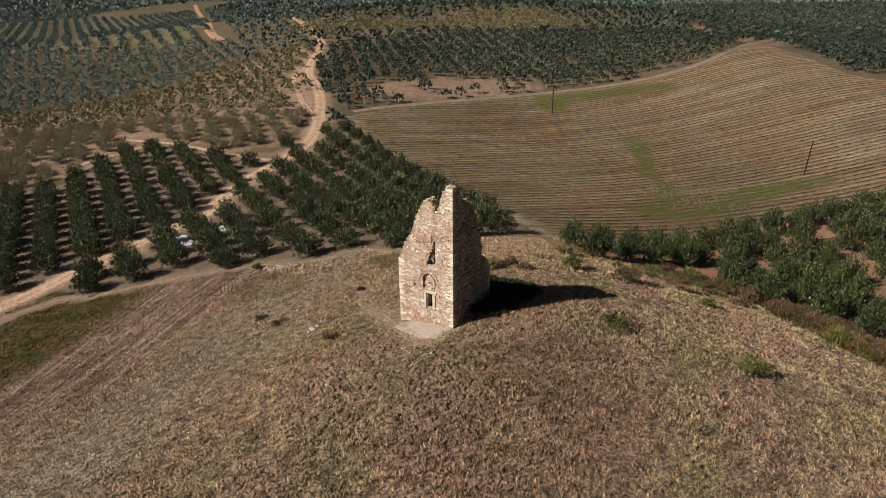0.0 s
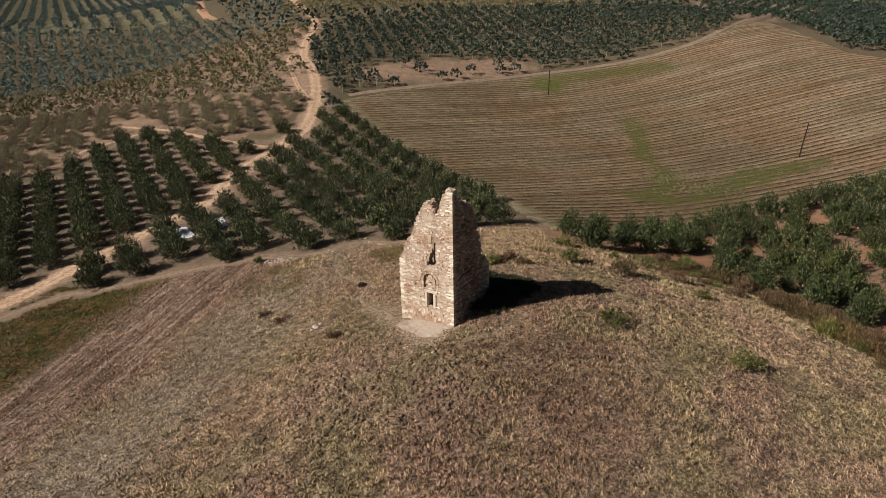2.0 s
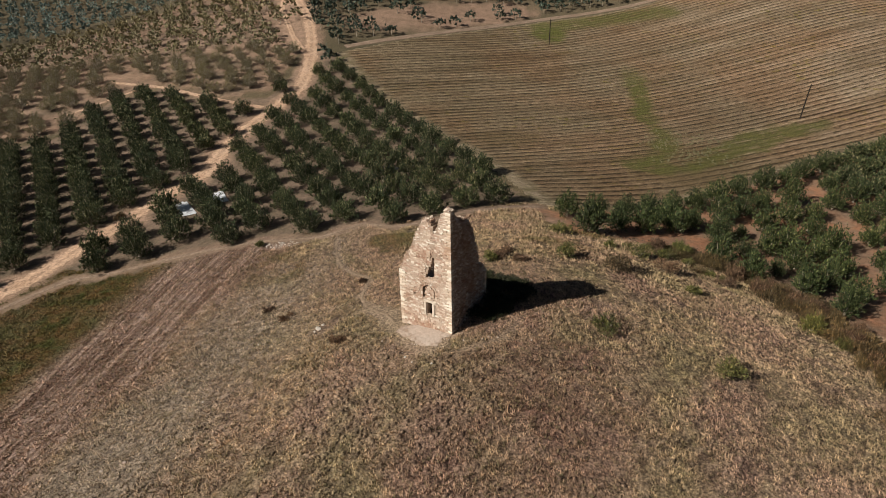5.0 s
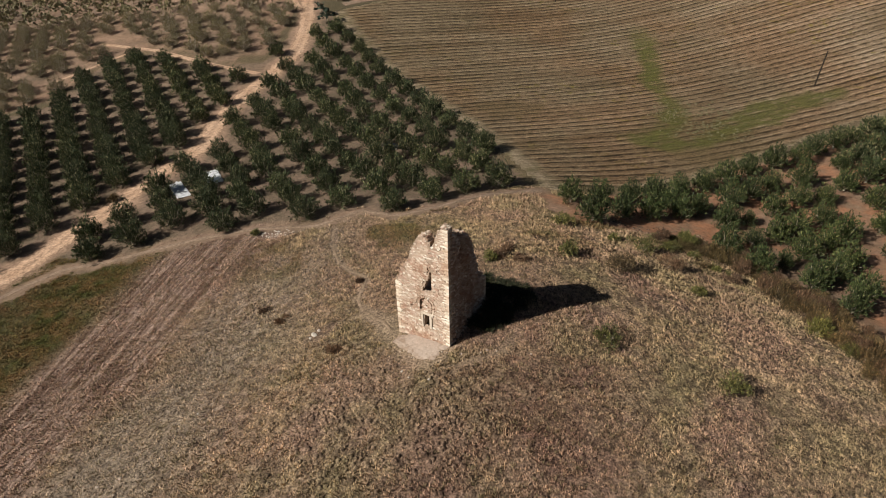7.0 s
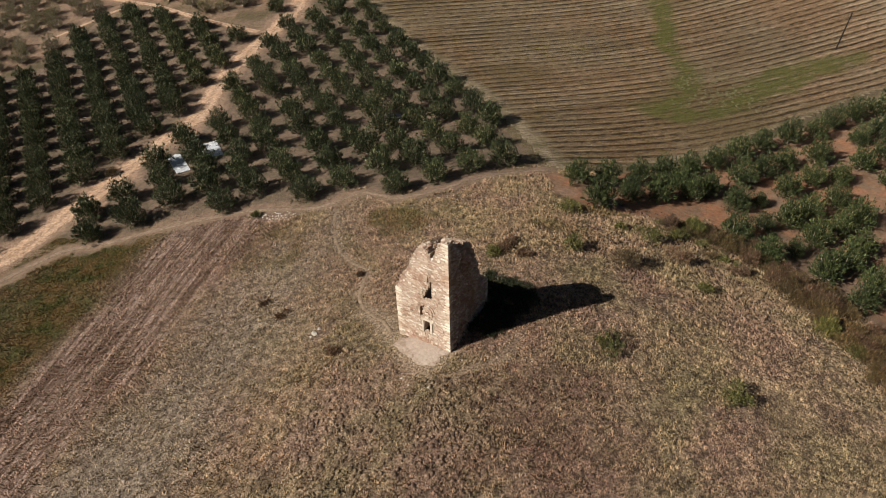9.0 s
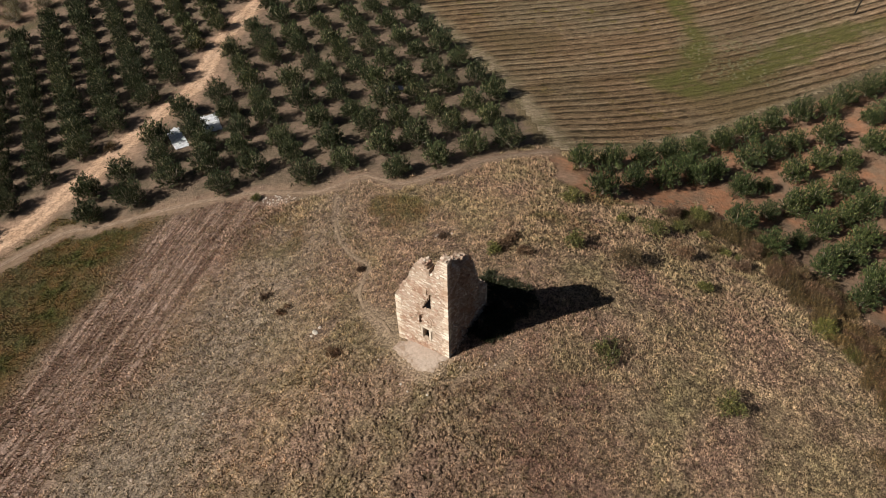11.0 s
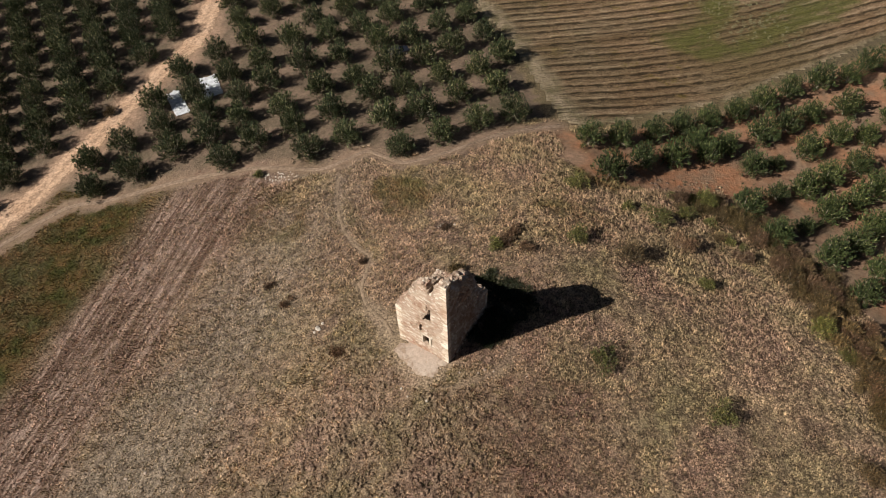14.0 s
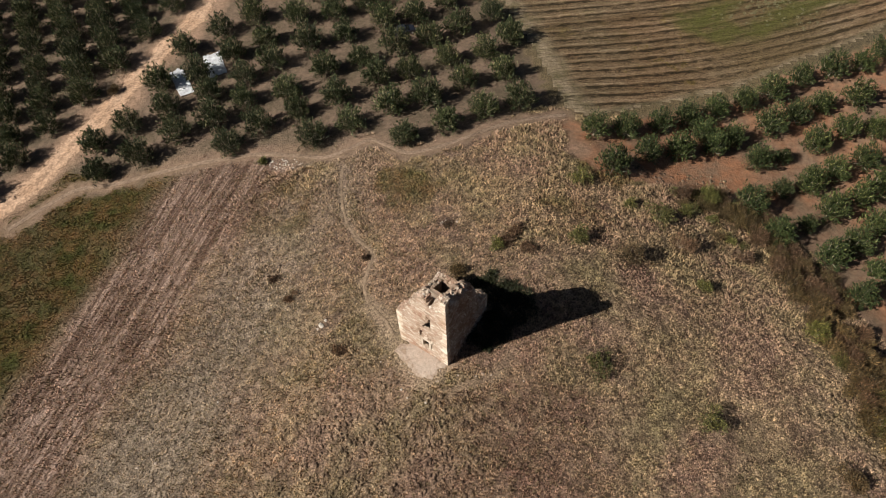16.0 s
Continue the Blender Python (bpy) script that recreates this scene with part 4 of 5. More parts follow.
far_grove("far_olive_grove", lattice(LEFT_DENSE, (-200, 250), radians(28), 6.6, radians(118), 5.8, 0.6, 19), 49, "dense haze-blue olive grove below the long rows", M_HAZE_OLIVE, 4.4, 6.0, 36, 1.02)
far_grove("far_scrub", lattice(SCRUB_STRIP, (0, 350), radians(10), 5.0, radians(100), 5.5, 1.4, 20), 50, "strip of golden-brown scrub behind the grove", M_ORCHARD, 2.6, 4.4, 24, 1.1, "scrub")


def distant(x, y):
    taken = inside(x, y, LEFT_BACK) | inside(x, y, SIDE) | inside(x, y, BEHIND) | inside(x, y, FIELD) | inside(x, y, ORCHARD)
    bare = inside(x, y, LEFT_DENSE) | inside(x, y, SAND_PLOT) | inside(x, y, SCRUB_STRIP) | (np.hypot((x + 385) / 60, (y - 980) / 220) < 1) | (np.hypot((x - 440) / 170, (y - 1330) / 190) < 1) | (np.hypot((x - 175) / 40, (y - 325) / 25) < 1) & (np.sin(x * 0.37) * np.sin(y * 0.37 + 0.2 * x) > -0.3)
    return ~taken & ~bare & seen_from_path(x, y, 20) & (y > 290)


dx, dy = np.meshgrid(np.arange(-700, 700, 9.5), np.arange(290, 950, 10.0))
dr = np.random.default_rng(9)
dx, dy = dx + dr.normal(0, 0.7, dx.shape), dy + dr.normal(0, 0.7, dy.shape)
ok = distant(dx, dy)
red_way = [(-125, 345), (-140, 372), (-269, 760), (-388, 1096)]
ok &= line_dist(dx, dy, red_way) > 9
# silver: trees to the left, whose leaves carry the painted blue haze
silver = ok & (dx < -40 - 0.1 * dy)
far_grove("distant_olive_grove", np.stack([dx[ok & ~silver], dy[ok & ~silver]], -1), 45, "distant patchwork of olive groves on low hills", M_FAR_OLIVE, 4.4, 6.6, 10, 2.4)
far_grove("distant_olive_grove", np.stack([dx[silver], dy[silver]], -1), 47, "distant haze-blue olive groves on low hills", M_HAZE_OLIVE, 4.4, 6.6, 10, 2.4)
dx, dy = np.meshgrid(np.arange(-1300, 1300, 19.0), np.arange(950, 2200, 22.0))
dx, dy = dx + dr.normal(0, 2.5, dx.shape), dy + dr.normal(0, 2.5, dy.shape)
ok = distant(dx, dy)
far_grove("distant_woodland", np.stack([dx[ok], dy[ok]], -1), 46, "hazy distant woodland and groves", M_HAZE_OLIVE, 5.0, 12.0, 10, 5.5, "woodland")


def make_bush(name, seed, height, spread, leaves, leaf, label, mat, upright=0.5, aspect=0.4):
    r = np.random.default_rng(seed)
    root = tagged(new(name), label, "bush")
    lobes = [((r.normal(0, spread * 0.2), r.normal(0, spread * 0.2), height * (0.3 + 0.2 * r.random())), (spread * 0.32, spread * 0.32, height * 0.5)) for _ in range(6)]
    c, d = crown_points(r, lobes, leaves, 0.3)
    c[:, 2] = np.maximum(c[:, 2], 0.05)
    d[:, 2] += upright
    v, f = sprigs(c, d, leaf, seed + 1, 2, aspect)
    np_part("foliage", v, f, mat, root)
    stems = []
    for k in range(7):
        a = 2 * math.pi * k / 7 + r.random()
        o = spread * 0.3 * (0.5 + 0.5 * r.random())
        stems.append(tube([(0, 0, -0.2), (math.cos(a) * o * 0.5, math.sin(a) * o * 0.5, height * 0.35), (math.cos(a) * o, math.sin(a) * o, height * 0.75)], [0.05, 0.03, 0.012], 4))
    np_part("stem_tangle", *merge(stems), M_BARK, root)
    return root


def set_bush(ob, x, y, turn=0, s=1.0):
    ob.matrix_basis = pose(x, y, float(land(x, y)), 0, 0, turn) @ Matrix.Scale(s, 4)


b_green = "small green broom bush on the dry grass slope"
for k, (x, y, h, s, lab, mat) in enumerate([
        (18.2, 0.6, 1.5, 3.0, b_green, M_BUSH), (31.0, -5.0, 1.6, 2.8, "yellow-green broom bush on the dry grass slope", M_BUSH), (16.7, 19.4, 2.0, 3.2, b_green, M_BUSH),
        (23.8, 16.8, 2.0, 4.4, "wide olive-brown thorn bush beside dry grass", M_HEDGE), (29.5, 25.6, 1.8, 4.0, "dark green bramble bush near the hill's edge", M_BUSH), (31.7, 21.0, 1.5, 3.2, "purple-grey leafless thorn scrub", M_BROWN),
        (33.8, 13.9, 1.0, 2.2, b_green, M_BUSH), (5.9, 17.3, 1.3, 2.0, "dark green bush beside the tower's shadow", M_BUSH), (8.3, 20.2, 0.9, 2.2, "low red-brown withered scrub", M_BROWN), (7.3, 18.0, 0.8, 2.4, "low red-brown withered scrub", M_BROWN), (9.8, 17.2, 0.7, 2.0, "low red-brown withered scrub", M_BROWN), (0.6, 13.2, 1.3, 2.8, "olive-brown bush growing at the ruin's back", M_HEDGE),
        (18.2, 32.2, 1.8, 3.0, "green shrub below the field's corner", M_BUSH), (25.2, 27.6, 0.8, 1.6, b_green, M_BUSH), (-13.7, 2.2, 0.6, 1.7, "low dark brown scrub clump", M_BROWN), (-21.7, 10.6, 0.55, 1.3, "low dark brown scrub clump", M_BROWN),
        (-25.0, 14.4, 0.5, 1.5, "low dark brown scrub clump", M_BROWN), (-12.0, 16.3, 0.5, 1.2, "dark brown scrub clump beside the footpath", M_BROWN), (-31.2, 37.2, 0.9, 1.6, "dark green bush beside the stone heap", M_BUSH), (46.9, -10.3, 1.3, 3.6, "orange-brown withered bush on the bank", M_HEDGE),
        (-63.2, 56.0, 1.5, 2.4, "yellow-orange autumn shrub beside the dirt road", M_HEDGE), (-1.0, 21.4, 0.5, 1.6, "grey dry scrub over white stones", M_BROWN), (6.4, 10.6, 0.5, 3.0, "bramble with shade-dark leaves in the tower's shadow", M_SHADE_BUSH), (3.2, 3.2, 0.9, 2.2, "bramble with shade-dark leaves against the shaded tower wall", M_SHADE_BUSH), (4.4, 4.6, 1.2, 2.8, "bramble with shade-dark leaves against the shaded tower wall", M_SHADE_BUSH),
        (5.6, 6.4, 1.3, 3.2, "bramble with shade-dark leaves against the shaded tower wall", M_SHADE_BUSH), (6.6, 8.4, 0.8, 3.0, "bramble with shade-dark leaves against the shaded tower wall", M_SHADE_BUSH), (6.8, 5.0, 0.8, 2.6, "low bramble with shade-dark leaves in the tower's shadow", M_SHADE_BUSH), (4.6, 12.0, 0.45, 2.4, "bramble with shade-dark leaves in the tower's shadow", M_SHADE_BUSH), (3.4, 11.0, 0.6, 2.4, "bramble with shade-dark leaves in the tower's shadow", M_SHADE_BUSH), (7.4, 9.9, 0.55, 3.0, "bramble with shade-dark leaves in the tower's shadow", M_SHADE_BUSH), (9.4, 9.2, 0.5, 2.4, "bramble with shade-dark leaves in the tower's shadow", M_SHADE_BUSH), (8.4, 7.2, 0.8, 2.8, "bramble with shade-dark leaves in the tower's shadow", M_SHADE_BUSH), (6.0, 3.4, 0.7, 2.2, "bramble with shade-dark leaves in the tower's shadow", M_SHADE_BUSH), (4.6, 2.4, 0.6, 1.8, "bramble with shade-dark leaves in the tower's shadow", M_SHADE_BUSH)]):
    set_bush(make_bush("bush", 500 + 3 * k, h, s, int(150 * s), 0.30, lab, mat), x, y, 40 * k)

# bramble hedge down the bank
hr = np.random.default_rng(15)
hedge_bushes = [make_bush("hedge_bush", 700 + k, 2.0, 3.0, 380, 0.5, "tangled brown and olive bramble of the bank hedge", (M_HEDGE, M_BROWN, M_BRAMBLE, M_BUSH)[k], 1.3, 0.2) for k in range(4)]
hl = HEDGE
run = np.concatenate([[0], np.cumsum(np.linalg.norm(np.diff(hl, axis=0), axis=1))])
first = [True] * 4
for k, s in enumerate(np.arange(0, run[-1], 1.5)):
    for side in range(3):
        x, y = np.interp(s, run, hl[:, 0]) + hr.normal(0, 1.0) + (side - 1) * 2.1, np.interp(s, run, hl[:, 1]) + hr.normal(0, 0.9)
        i = int(hr.choice([0, 1, 2, 3], p=[0.34, 0.28, 0.27, 0.11]))
        m = pose(x, y, float(land(x, y)) - 0.1, 0, 0, 360 * hr.random()) @ Matrix.Scale(0.55 + 0.65 * hr.random(), 4)
        if first[i]:
            hedge_bushes[i].matrix_basis, first[i] = m, False
        else:
            copy_thing(hedge_bushes[i], m).matrix_basis = m

# thicket between the hilltop and the bank
tr = np.random.default_rng(19)
scrubs = [make_bush("scrub_bush", 760 + k, 1.1 + 0.2 * k, 2.4, 240, 0.3, ("low brown thorn scrub", "olive-green scrub bush", "grey leafless thorn scrub")[k] + " at the edge of the hilltop", (M_HEDGE, M_BUSH, M_BROWN)[k]) for k in range(3)]
scrub_set = [False] * 3
for k in range(46):
    x, y = tr.uniform(26, 43), tr.uniform(17, 34)
    if line_dist(np.array([x]), np.array([y]), HEDGE)[0] > 7 or x + y < 50:
        continue
    i = int(tr.integers(0, 3))
    m = pose(x, y, float(land(x, y)) - 0.05, 0, 0, 360 * tr.random()) @ Matrix.Scale(0.5 + 0.7 * tr.random(), 4)
    if not scrub_set[i]:
        scrubs[i].matrix_basis, scrub_set[i] = m, True
    else:
        copy_thing(scrubs[i], m).matrix_basis = m

# dry grass on the hill: one thing, dense tufts of splayed blades
gr = np.random.default_rng(21)
n_t = 215000
tx, ty = gr.uniform(-78, 64, n_t), gr.uniform(-34, 50, n_t)
tussocky = step(1.2, 0.7, np.hypot((tx + 3) / 15, (ty + 10) / 8) + 0.5 * (vnoise(tx, ty, 4, 85) - 0.5))
zm, um, pm = zone_masks(tx, ty), use_masks(tx, ty), patch_masks(tx, ty)
ok = (zm[:, 3] < 0.35) & (um[:, 0] < 0.5) & (um[:, 1] < 0.6) & ~inside(tx, ty, FIELD) & (np.abs(tx + 3) < 54 + 0.6 * (ty + 24)) & (line_dist(tx, ty, FRONT_TRACK) > 1.2) & (line_dist(tx, ty, FOOTPATH) > 0.4 + 0.3 * gr.random(n_t)) & (line_dist(tx, ty, ROAD) > 3)
ok &= 0.45 * vnoise(tx, ty, 0.85, 80) + 0.3 * vnoise(tx, ty, 2.6, 83) + 0.25 * gr.random(n_t) > 0.34 + 0.06 * zm[:, 1]
tu, tv_ = tx * -0.845 + ty * 0.534, tx * 0.518 + ty * 0.855
ok &= pm[:, 2] < 0.3 + 0.5 * gr.random(n_t)
ok &= (np.hypot((tx + 27.8) / 3.9, (ty - 36.6) / 1.7) > 1) & (np.hypot(tx + 1.2, (ty - 21.8) * 1.5) > 1.3) & (np.hypot(tx + 16.7, ty - 6.2) > 1.2)
ok &= ~((tu > -0.3) & (tu < 7.2) & (tv_ > -0.3) & (tv_ < 8.9))
tx, ty, zm, pm, tussocky = tx[ok], ty[ok], zm[ok], pm[ok], tussocky[ok]
n_t = len(tx)
hub = np.stack([tx, ty, land(tx, ty) - 0.03], -1)
rank = step(14, 34, ty) * step(-42, -20, tx)      # taller growth towards the far edge of the hilltop
tuft_size = (0.145 + 0.18 * gr.random(n_t) ** 2) * (0.65 + 0.5 * vnoise(tx, ty, 7, 81) + 0.3 * vnoise(tx, ty, 1.1, 82)) * (1 + 0.3 * rank + 0.1 * tussocky)
BLADES = 6
corners = [hub]
for k in range(BLADES):
    a = gr.uniform(0, 2 * math.pi / BLADES, n_t) + 2 * math.pi * k / BLADES
    d = np.stack([np.cos(a), np.sin(a), np.zeros(n_t)], -1)
    sd = np.stack([-np.sin(a), np.cos(a), np.zeros(n_t)], -1)
    ln = (tuft_size * gr.uniform(0.7, 1.3, n_t))[:, None]
    foot = hub + sd * ln * 0.36 + d * ln * 0.16
    tip = hub + d * ln * 0.75 + sd * ln * 0.25 + np.array([0, 0, 1]) * ln * gr.uniform(0.6, 1.2, (n_t, 1))
    corners += [foot, tip]
n_v = 2 * BLADES + 1
gv = np.stack(corners, 1).reshape(-1, 3)
gf = (np.arange(n_t)[:, None, None] * n_v + np.array([[0, 2 * k + 1, 2 * k + 2] for k in range(BLADES)])[None]).reshape(-1, 3)
grass_me = np_mesh("dry_grass", gv, gf, M_GRASS)
set_mask(grass_me, "zones", np.repeat(zm[:, None], n_v, 1).reshape(-1, 4))
set_mask(grass_me, "patches", np.repeat(pm[:, None], n_v, 1).reshape(-1, 4))
tagged(new("dry_grass", grass_me), "dense dry tan and brown grass tufts over the hill", "grass", kind="stuff")

# low grassed hummocks that roughen the hill
hm = np.random.default_rng(27)
n_h = 20000
hx, hy = hm.uniform(-68, 58, n_h), hm.uniform(-30, 40, n_h)
hz_, hp = zone_masks(hx, hy), patch_masks(hx, hy)
core = np.maximum(step(1.3, 0.6, np.hypot((hx + 6) / 13, (hy + 9) / 8)), step(2.0, 1.0, line_dist(hx, hy, CLODS)))
tu, tv_ = hx * -0.845 + hy * 0.534, hx * 0.518 + hy * 0.855
okh = (hz_[:, 3] < 0.3) & (hp[:, 2] < 0.3) & (use_masks(hx, hy)[:, 0] < 0.4) & (np.abs(hx + 3) < 50 + 0.6 * (hy + 24)) & (line_dist(hx, hy, FRONT_TRACK) > 2)
okh &= (line_dist(hx, hy, ROAD) > 3.5) & ~((tu > -0.8) & (tu < 7.6) & (tv_ > -0.8) & (tv_ < 9.4)) & (hm.random(n_h) < 0.3 + 0.7 * core) & ((vnoise(hx, hy, 3.1, 86) > 0.25) | (core > 0.6))
hx, hy, hz_, hp, core = hx[okh], hy[okh], hz_[okh], hp[okh], core[okh]
n_h = len(hx)
ring_a = np.linspace(0, 2 * math.pi, 7, endpoint=False)
size = (0.2 + 0.22 * hm.random(n_h) ** 2)[:, None] * (0.5 + 0.95 * hm.random((n_h, 7)))
tall = (0.08 + 0.12 * hm.random(n_h)) * (0.8 + 0.35 * core)
gz0 = land(hx, hy)
outer = np.stack([hx[:, None] + 1.15 * size * np.cos(ring_a), hy[:, None] + 1.15 * size * np.sin(ring_a), np.broadcast_to(gz0[:, None] - 0.06, size.shape)], -1)
inner = np.stack([hx[:, None] + 0.7 * size * np.cos(ring_a + 0.3), hy[:, None] + 0.7 * size * np.sin(ring_a + 0.3), gz0[:, None] + tall[:, None] * (0.65 + 0.4 * hm.random(size.shape))], -1)
peak = np.stack([hx, hy, gz0 + tall * 1.1], -1)[:, None]
hv = np.concatenate([outer, inner, peak], 1)
k7 = np.arange(7)
n7 = (k7 + 1) % 7
tri = np.concatenate([np.stack([k7, n7, n7 + 7], -1), np.stack([k7, n7 + 7, k7 + 7], -1), np.stack([k7 + 7, n7 + 7, np.full(7, 14)], -1)])
hf = (np.arange(n_h)[:, None, None] * 15 + tri[None]).reshape(-1, 3)
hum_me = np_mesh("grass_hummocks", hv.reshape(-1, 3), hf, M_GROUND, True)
for key, val in (("zones", hz_), ("patches", hp), ("uses", np.zeros((n_h, 4)))):
    set_mask(hum_me, key, np.repeat(val[:, None], 15, 1).reshape(-1, 4))
tagged(new("grass_hummocks", hum_me), "low hummocks of dry brown grass over the hill", "grass", kind="stuff")

# weeds in the ploughed field
wr = np.random.default_rng(33)
n_w = 260
wa = wr.random(n_w)
wx, wy = 50 + 18 * wa + wr.normal(0, 3, n_w), 79 + 15 * wr.random(n_w) + wr.normal(0, 2.5, n_w)
okw = (line_dist(wx, wy, FIELD + FIELD[:1]) > 3) & (vnoise(wx, wy, 3.5, 120) > 0.42)
wc = np.stack([wx, wy, land(wx, wy) + 0.25], -1)[okw]
wc = np.repeat(wc, 14, 0)
wd = wr.normal(0, 1, wc.shape)
wd[:, 2] = np.abs(wd[:, 2])
wd /= np.linalg.norm(wd, axis=1)[:, None]
wv, wf = sprigs(wc + wd * 0.22, wd, 0.3, 34, 1, 0.4)
tagged(np_part("field_weeds", wv, wf, leaf_material("pale_weed_leaves", (0.1, 0.1, 0.05), (0.2, 0.185, 0.11), (0.3, 0.27, 0.17))), "pale green weed clumps growing in the ploughed field", "weeds", kind="stuff")

# ---- the ruined tower ----
TU, TV = Vector((-0.845, 0.534, 0)), Vector((0.518, 0.855, 0))
tower = tagged(new("ruined_tower"), "ruined square stone tower with a crumbled top and small doorway", "tower")
FRONT_TOP = [(-0.1, 16.0), (0.85, 15.9), (1.1, 15.45), (1.4, 14.7), (1.62, 13.8), (2.0, 13.1), (2.16, 12.7), (2.3, 13.6), (2.8, 14.35), (3.5, 14.0), (3.75, 13.6), (4.6, 12.2), (4.9, 11.0), (5.3, 10.1), (6.2, 8.7),
             (6.65, 7.5), (6.87, 7.1), (7.1, 7.0)]
SIDE_TOP = [(-0.1, 16.0), (0.5, 15.7), (0.85, 15.1), (1.9, 14.35), (3.5, 13.6), (4.4, 12.9), (5.1, 12.0), (5.5, 10.8), (5.95, 9.4), (6.35, 9.0), (6.55, 6.6), (7.2, 5.8), (7.7, 5.5), (8.3, 4.9), (8.6, 4.5), (8.8, 4.4)]
BACK_TOP = [(-0.1, 4.4), (1.0, 4.2), (2.5, 3.9), (4.0, 3.7), (5.5, 3.5), (7.1, 3.4)]
LEFT_TOP = [(-0.1, 7.0), (1.2, 6.5), (2.6, 5.7), (4.0, 4.8), (5.5, 4.0), (6.5, 3.6), (8.8, 3.4)]


def top_of(line, u):
    return float(np.interp(u, [p[0] for p in line], [p[1] for p in line]))


def no_opening(u, z):
    return False


def front_opening(u, z):
    if 2.58 < u < 3.38 and 1.95 < z < 3.6:
        return True
    # breach above the doorway
    c = 2.55 + 0.25 * (8.2 - z)
    w = np.interp(z, [6.9, 7.15, 7.8, 8.6, 9.3], [0.05, 0.5, 0.44, 0.27, 0.08])
    return 6.9 < z < 9.3 and abs(u - c) < w or 9.2 < z < 12.8 and abs(u - 2.2 - 0.05 * math.sin(3 * z)) < 0.05 or 4.84 < u < 5.06 and 4.1 < z < 4.4 or 2.15 < u < 2.4 and 9.4 < z < 9.75


def in_arch(u, z):
    c, r_a, spring = 2.98, 0.84, 5.15
    return abs(u - c) < r_a and 4.1 < z < spring or math.hypot(u - c, z - spring) < r_a and z >= spring


def wall_core(name, origin, along, inward, length, line, opening, thick, seed, cell=0.22, low=-1.6, recess=no_opening, inset=0.06):
    """Rubble core of a wall, built up of cells under its broken top line; openings go right through."""
    nu, nz = int(round(length / cell)), int(round((max(p[1] for p in line) - low) / cell)) + 2
    r = random.Random(seed)
    solid = {}

    def depth(u, z):
        # the wall is hollowed out behind the sills, added to keep the openings dark
        hollow = recess is in_arch and 2.3 < u < 3.6 and (0.0 < z < 2.05 or 6.0 < z < 7.5)
        return 0.28 if hollow else thick
    for i in range(nu):
        ragged = r.uniform(-0.12, 0.12)
        for j in range(nz):
            u, z = (i + 0.5) * cell, low + (j + 0.5) * cell
            solid[i, j] = z < top_of(line, u) + ragged and not opening(u, z)
    bm = bmesh.new()
    made = {}

    def vert(i, j, d):
        if (i, j, d) not in made:
            jit = Vector((r.uniform(-0.035, 0.035), r.uniform(-0.035, 0.035), r.uniform(-0.05, 0.05)))
            back = 0.22 if d == 0 and recess(i * cell, low + j * cell) else 0.0
            made[i, j, d] = bm.verts.new(origin + along * (i * cell) + inward * (inset + back + d * depth(i * cell, low + j * cell)) + Vector((0, 0, low + j * cell)) + jit)
        return made[i, j, d]

    def face(*vs):
        try:
            bm.faces.new(vs)
        except ValueError:
            pass
    for (i, j), on in solid.items():
        if not on:
            continue
        face(vert(i, j, 0), vert(i, j + 1, 0), vert(i + 1, j + 1, 0), vert(i + 1, j, 0))
        face(vert(i, j, 1), vert(i + 1, j, 1), vert(i + 1, j + 1, 1), vert(i, j + 1, 1))
        for di, dj, a, b2 in ((-1, 0, (i, j), (i, j + 1)), (1, 0, (i + 1, j + 1), (i + 1, j)), (0, 1, (i, j + 1), (i + 1, j + 1)), (0, -1, (i + 1, j), (i, j))):
            if not solid.get((i + di, j + dj), False):
                face(vert(*a, 0), vert(*a, 1), vert(*b2, 1), vert(*b2, 0))
    bmesh.ops.recalc_face_normals(bm, faces=bm.faces)
    return part(name, bm, M_RUBBLE, tower)


P0 = Vector((0, 0, 0))
LF, LS = 6.9, 8.6
walls = [wall_core("front_wall", P0, TU, TV, LF, FRONT_TOP, front_opening, 0.95, 1, recess=in_arch, inset=0.03),
         wall_core("side_wall", P0 + TV * 1.25, TV, TU, LS - 1.25, [(u - 1.25, z) for u, z in SIDE_TOP], no_opening, 0.95, 2, inset=0.28),
         wall_core("back_wall", P0 + TV * (LS - 1.2) + TU * 1.25, TU, TV, LF - 1.25, BACK_TOP, no_opening, 1.0, 3),
         wall_core("inner_side_wall", P0 + TU * (LF - 1.2) + TV * 1.25, TV, TU, LS - 2.5, LEFT_TOP, no_opening, 1.0, 4)]


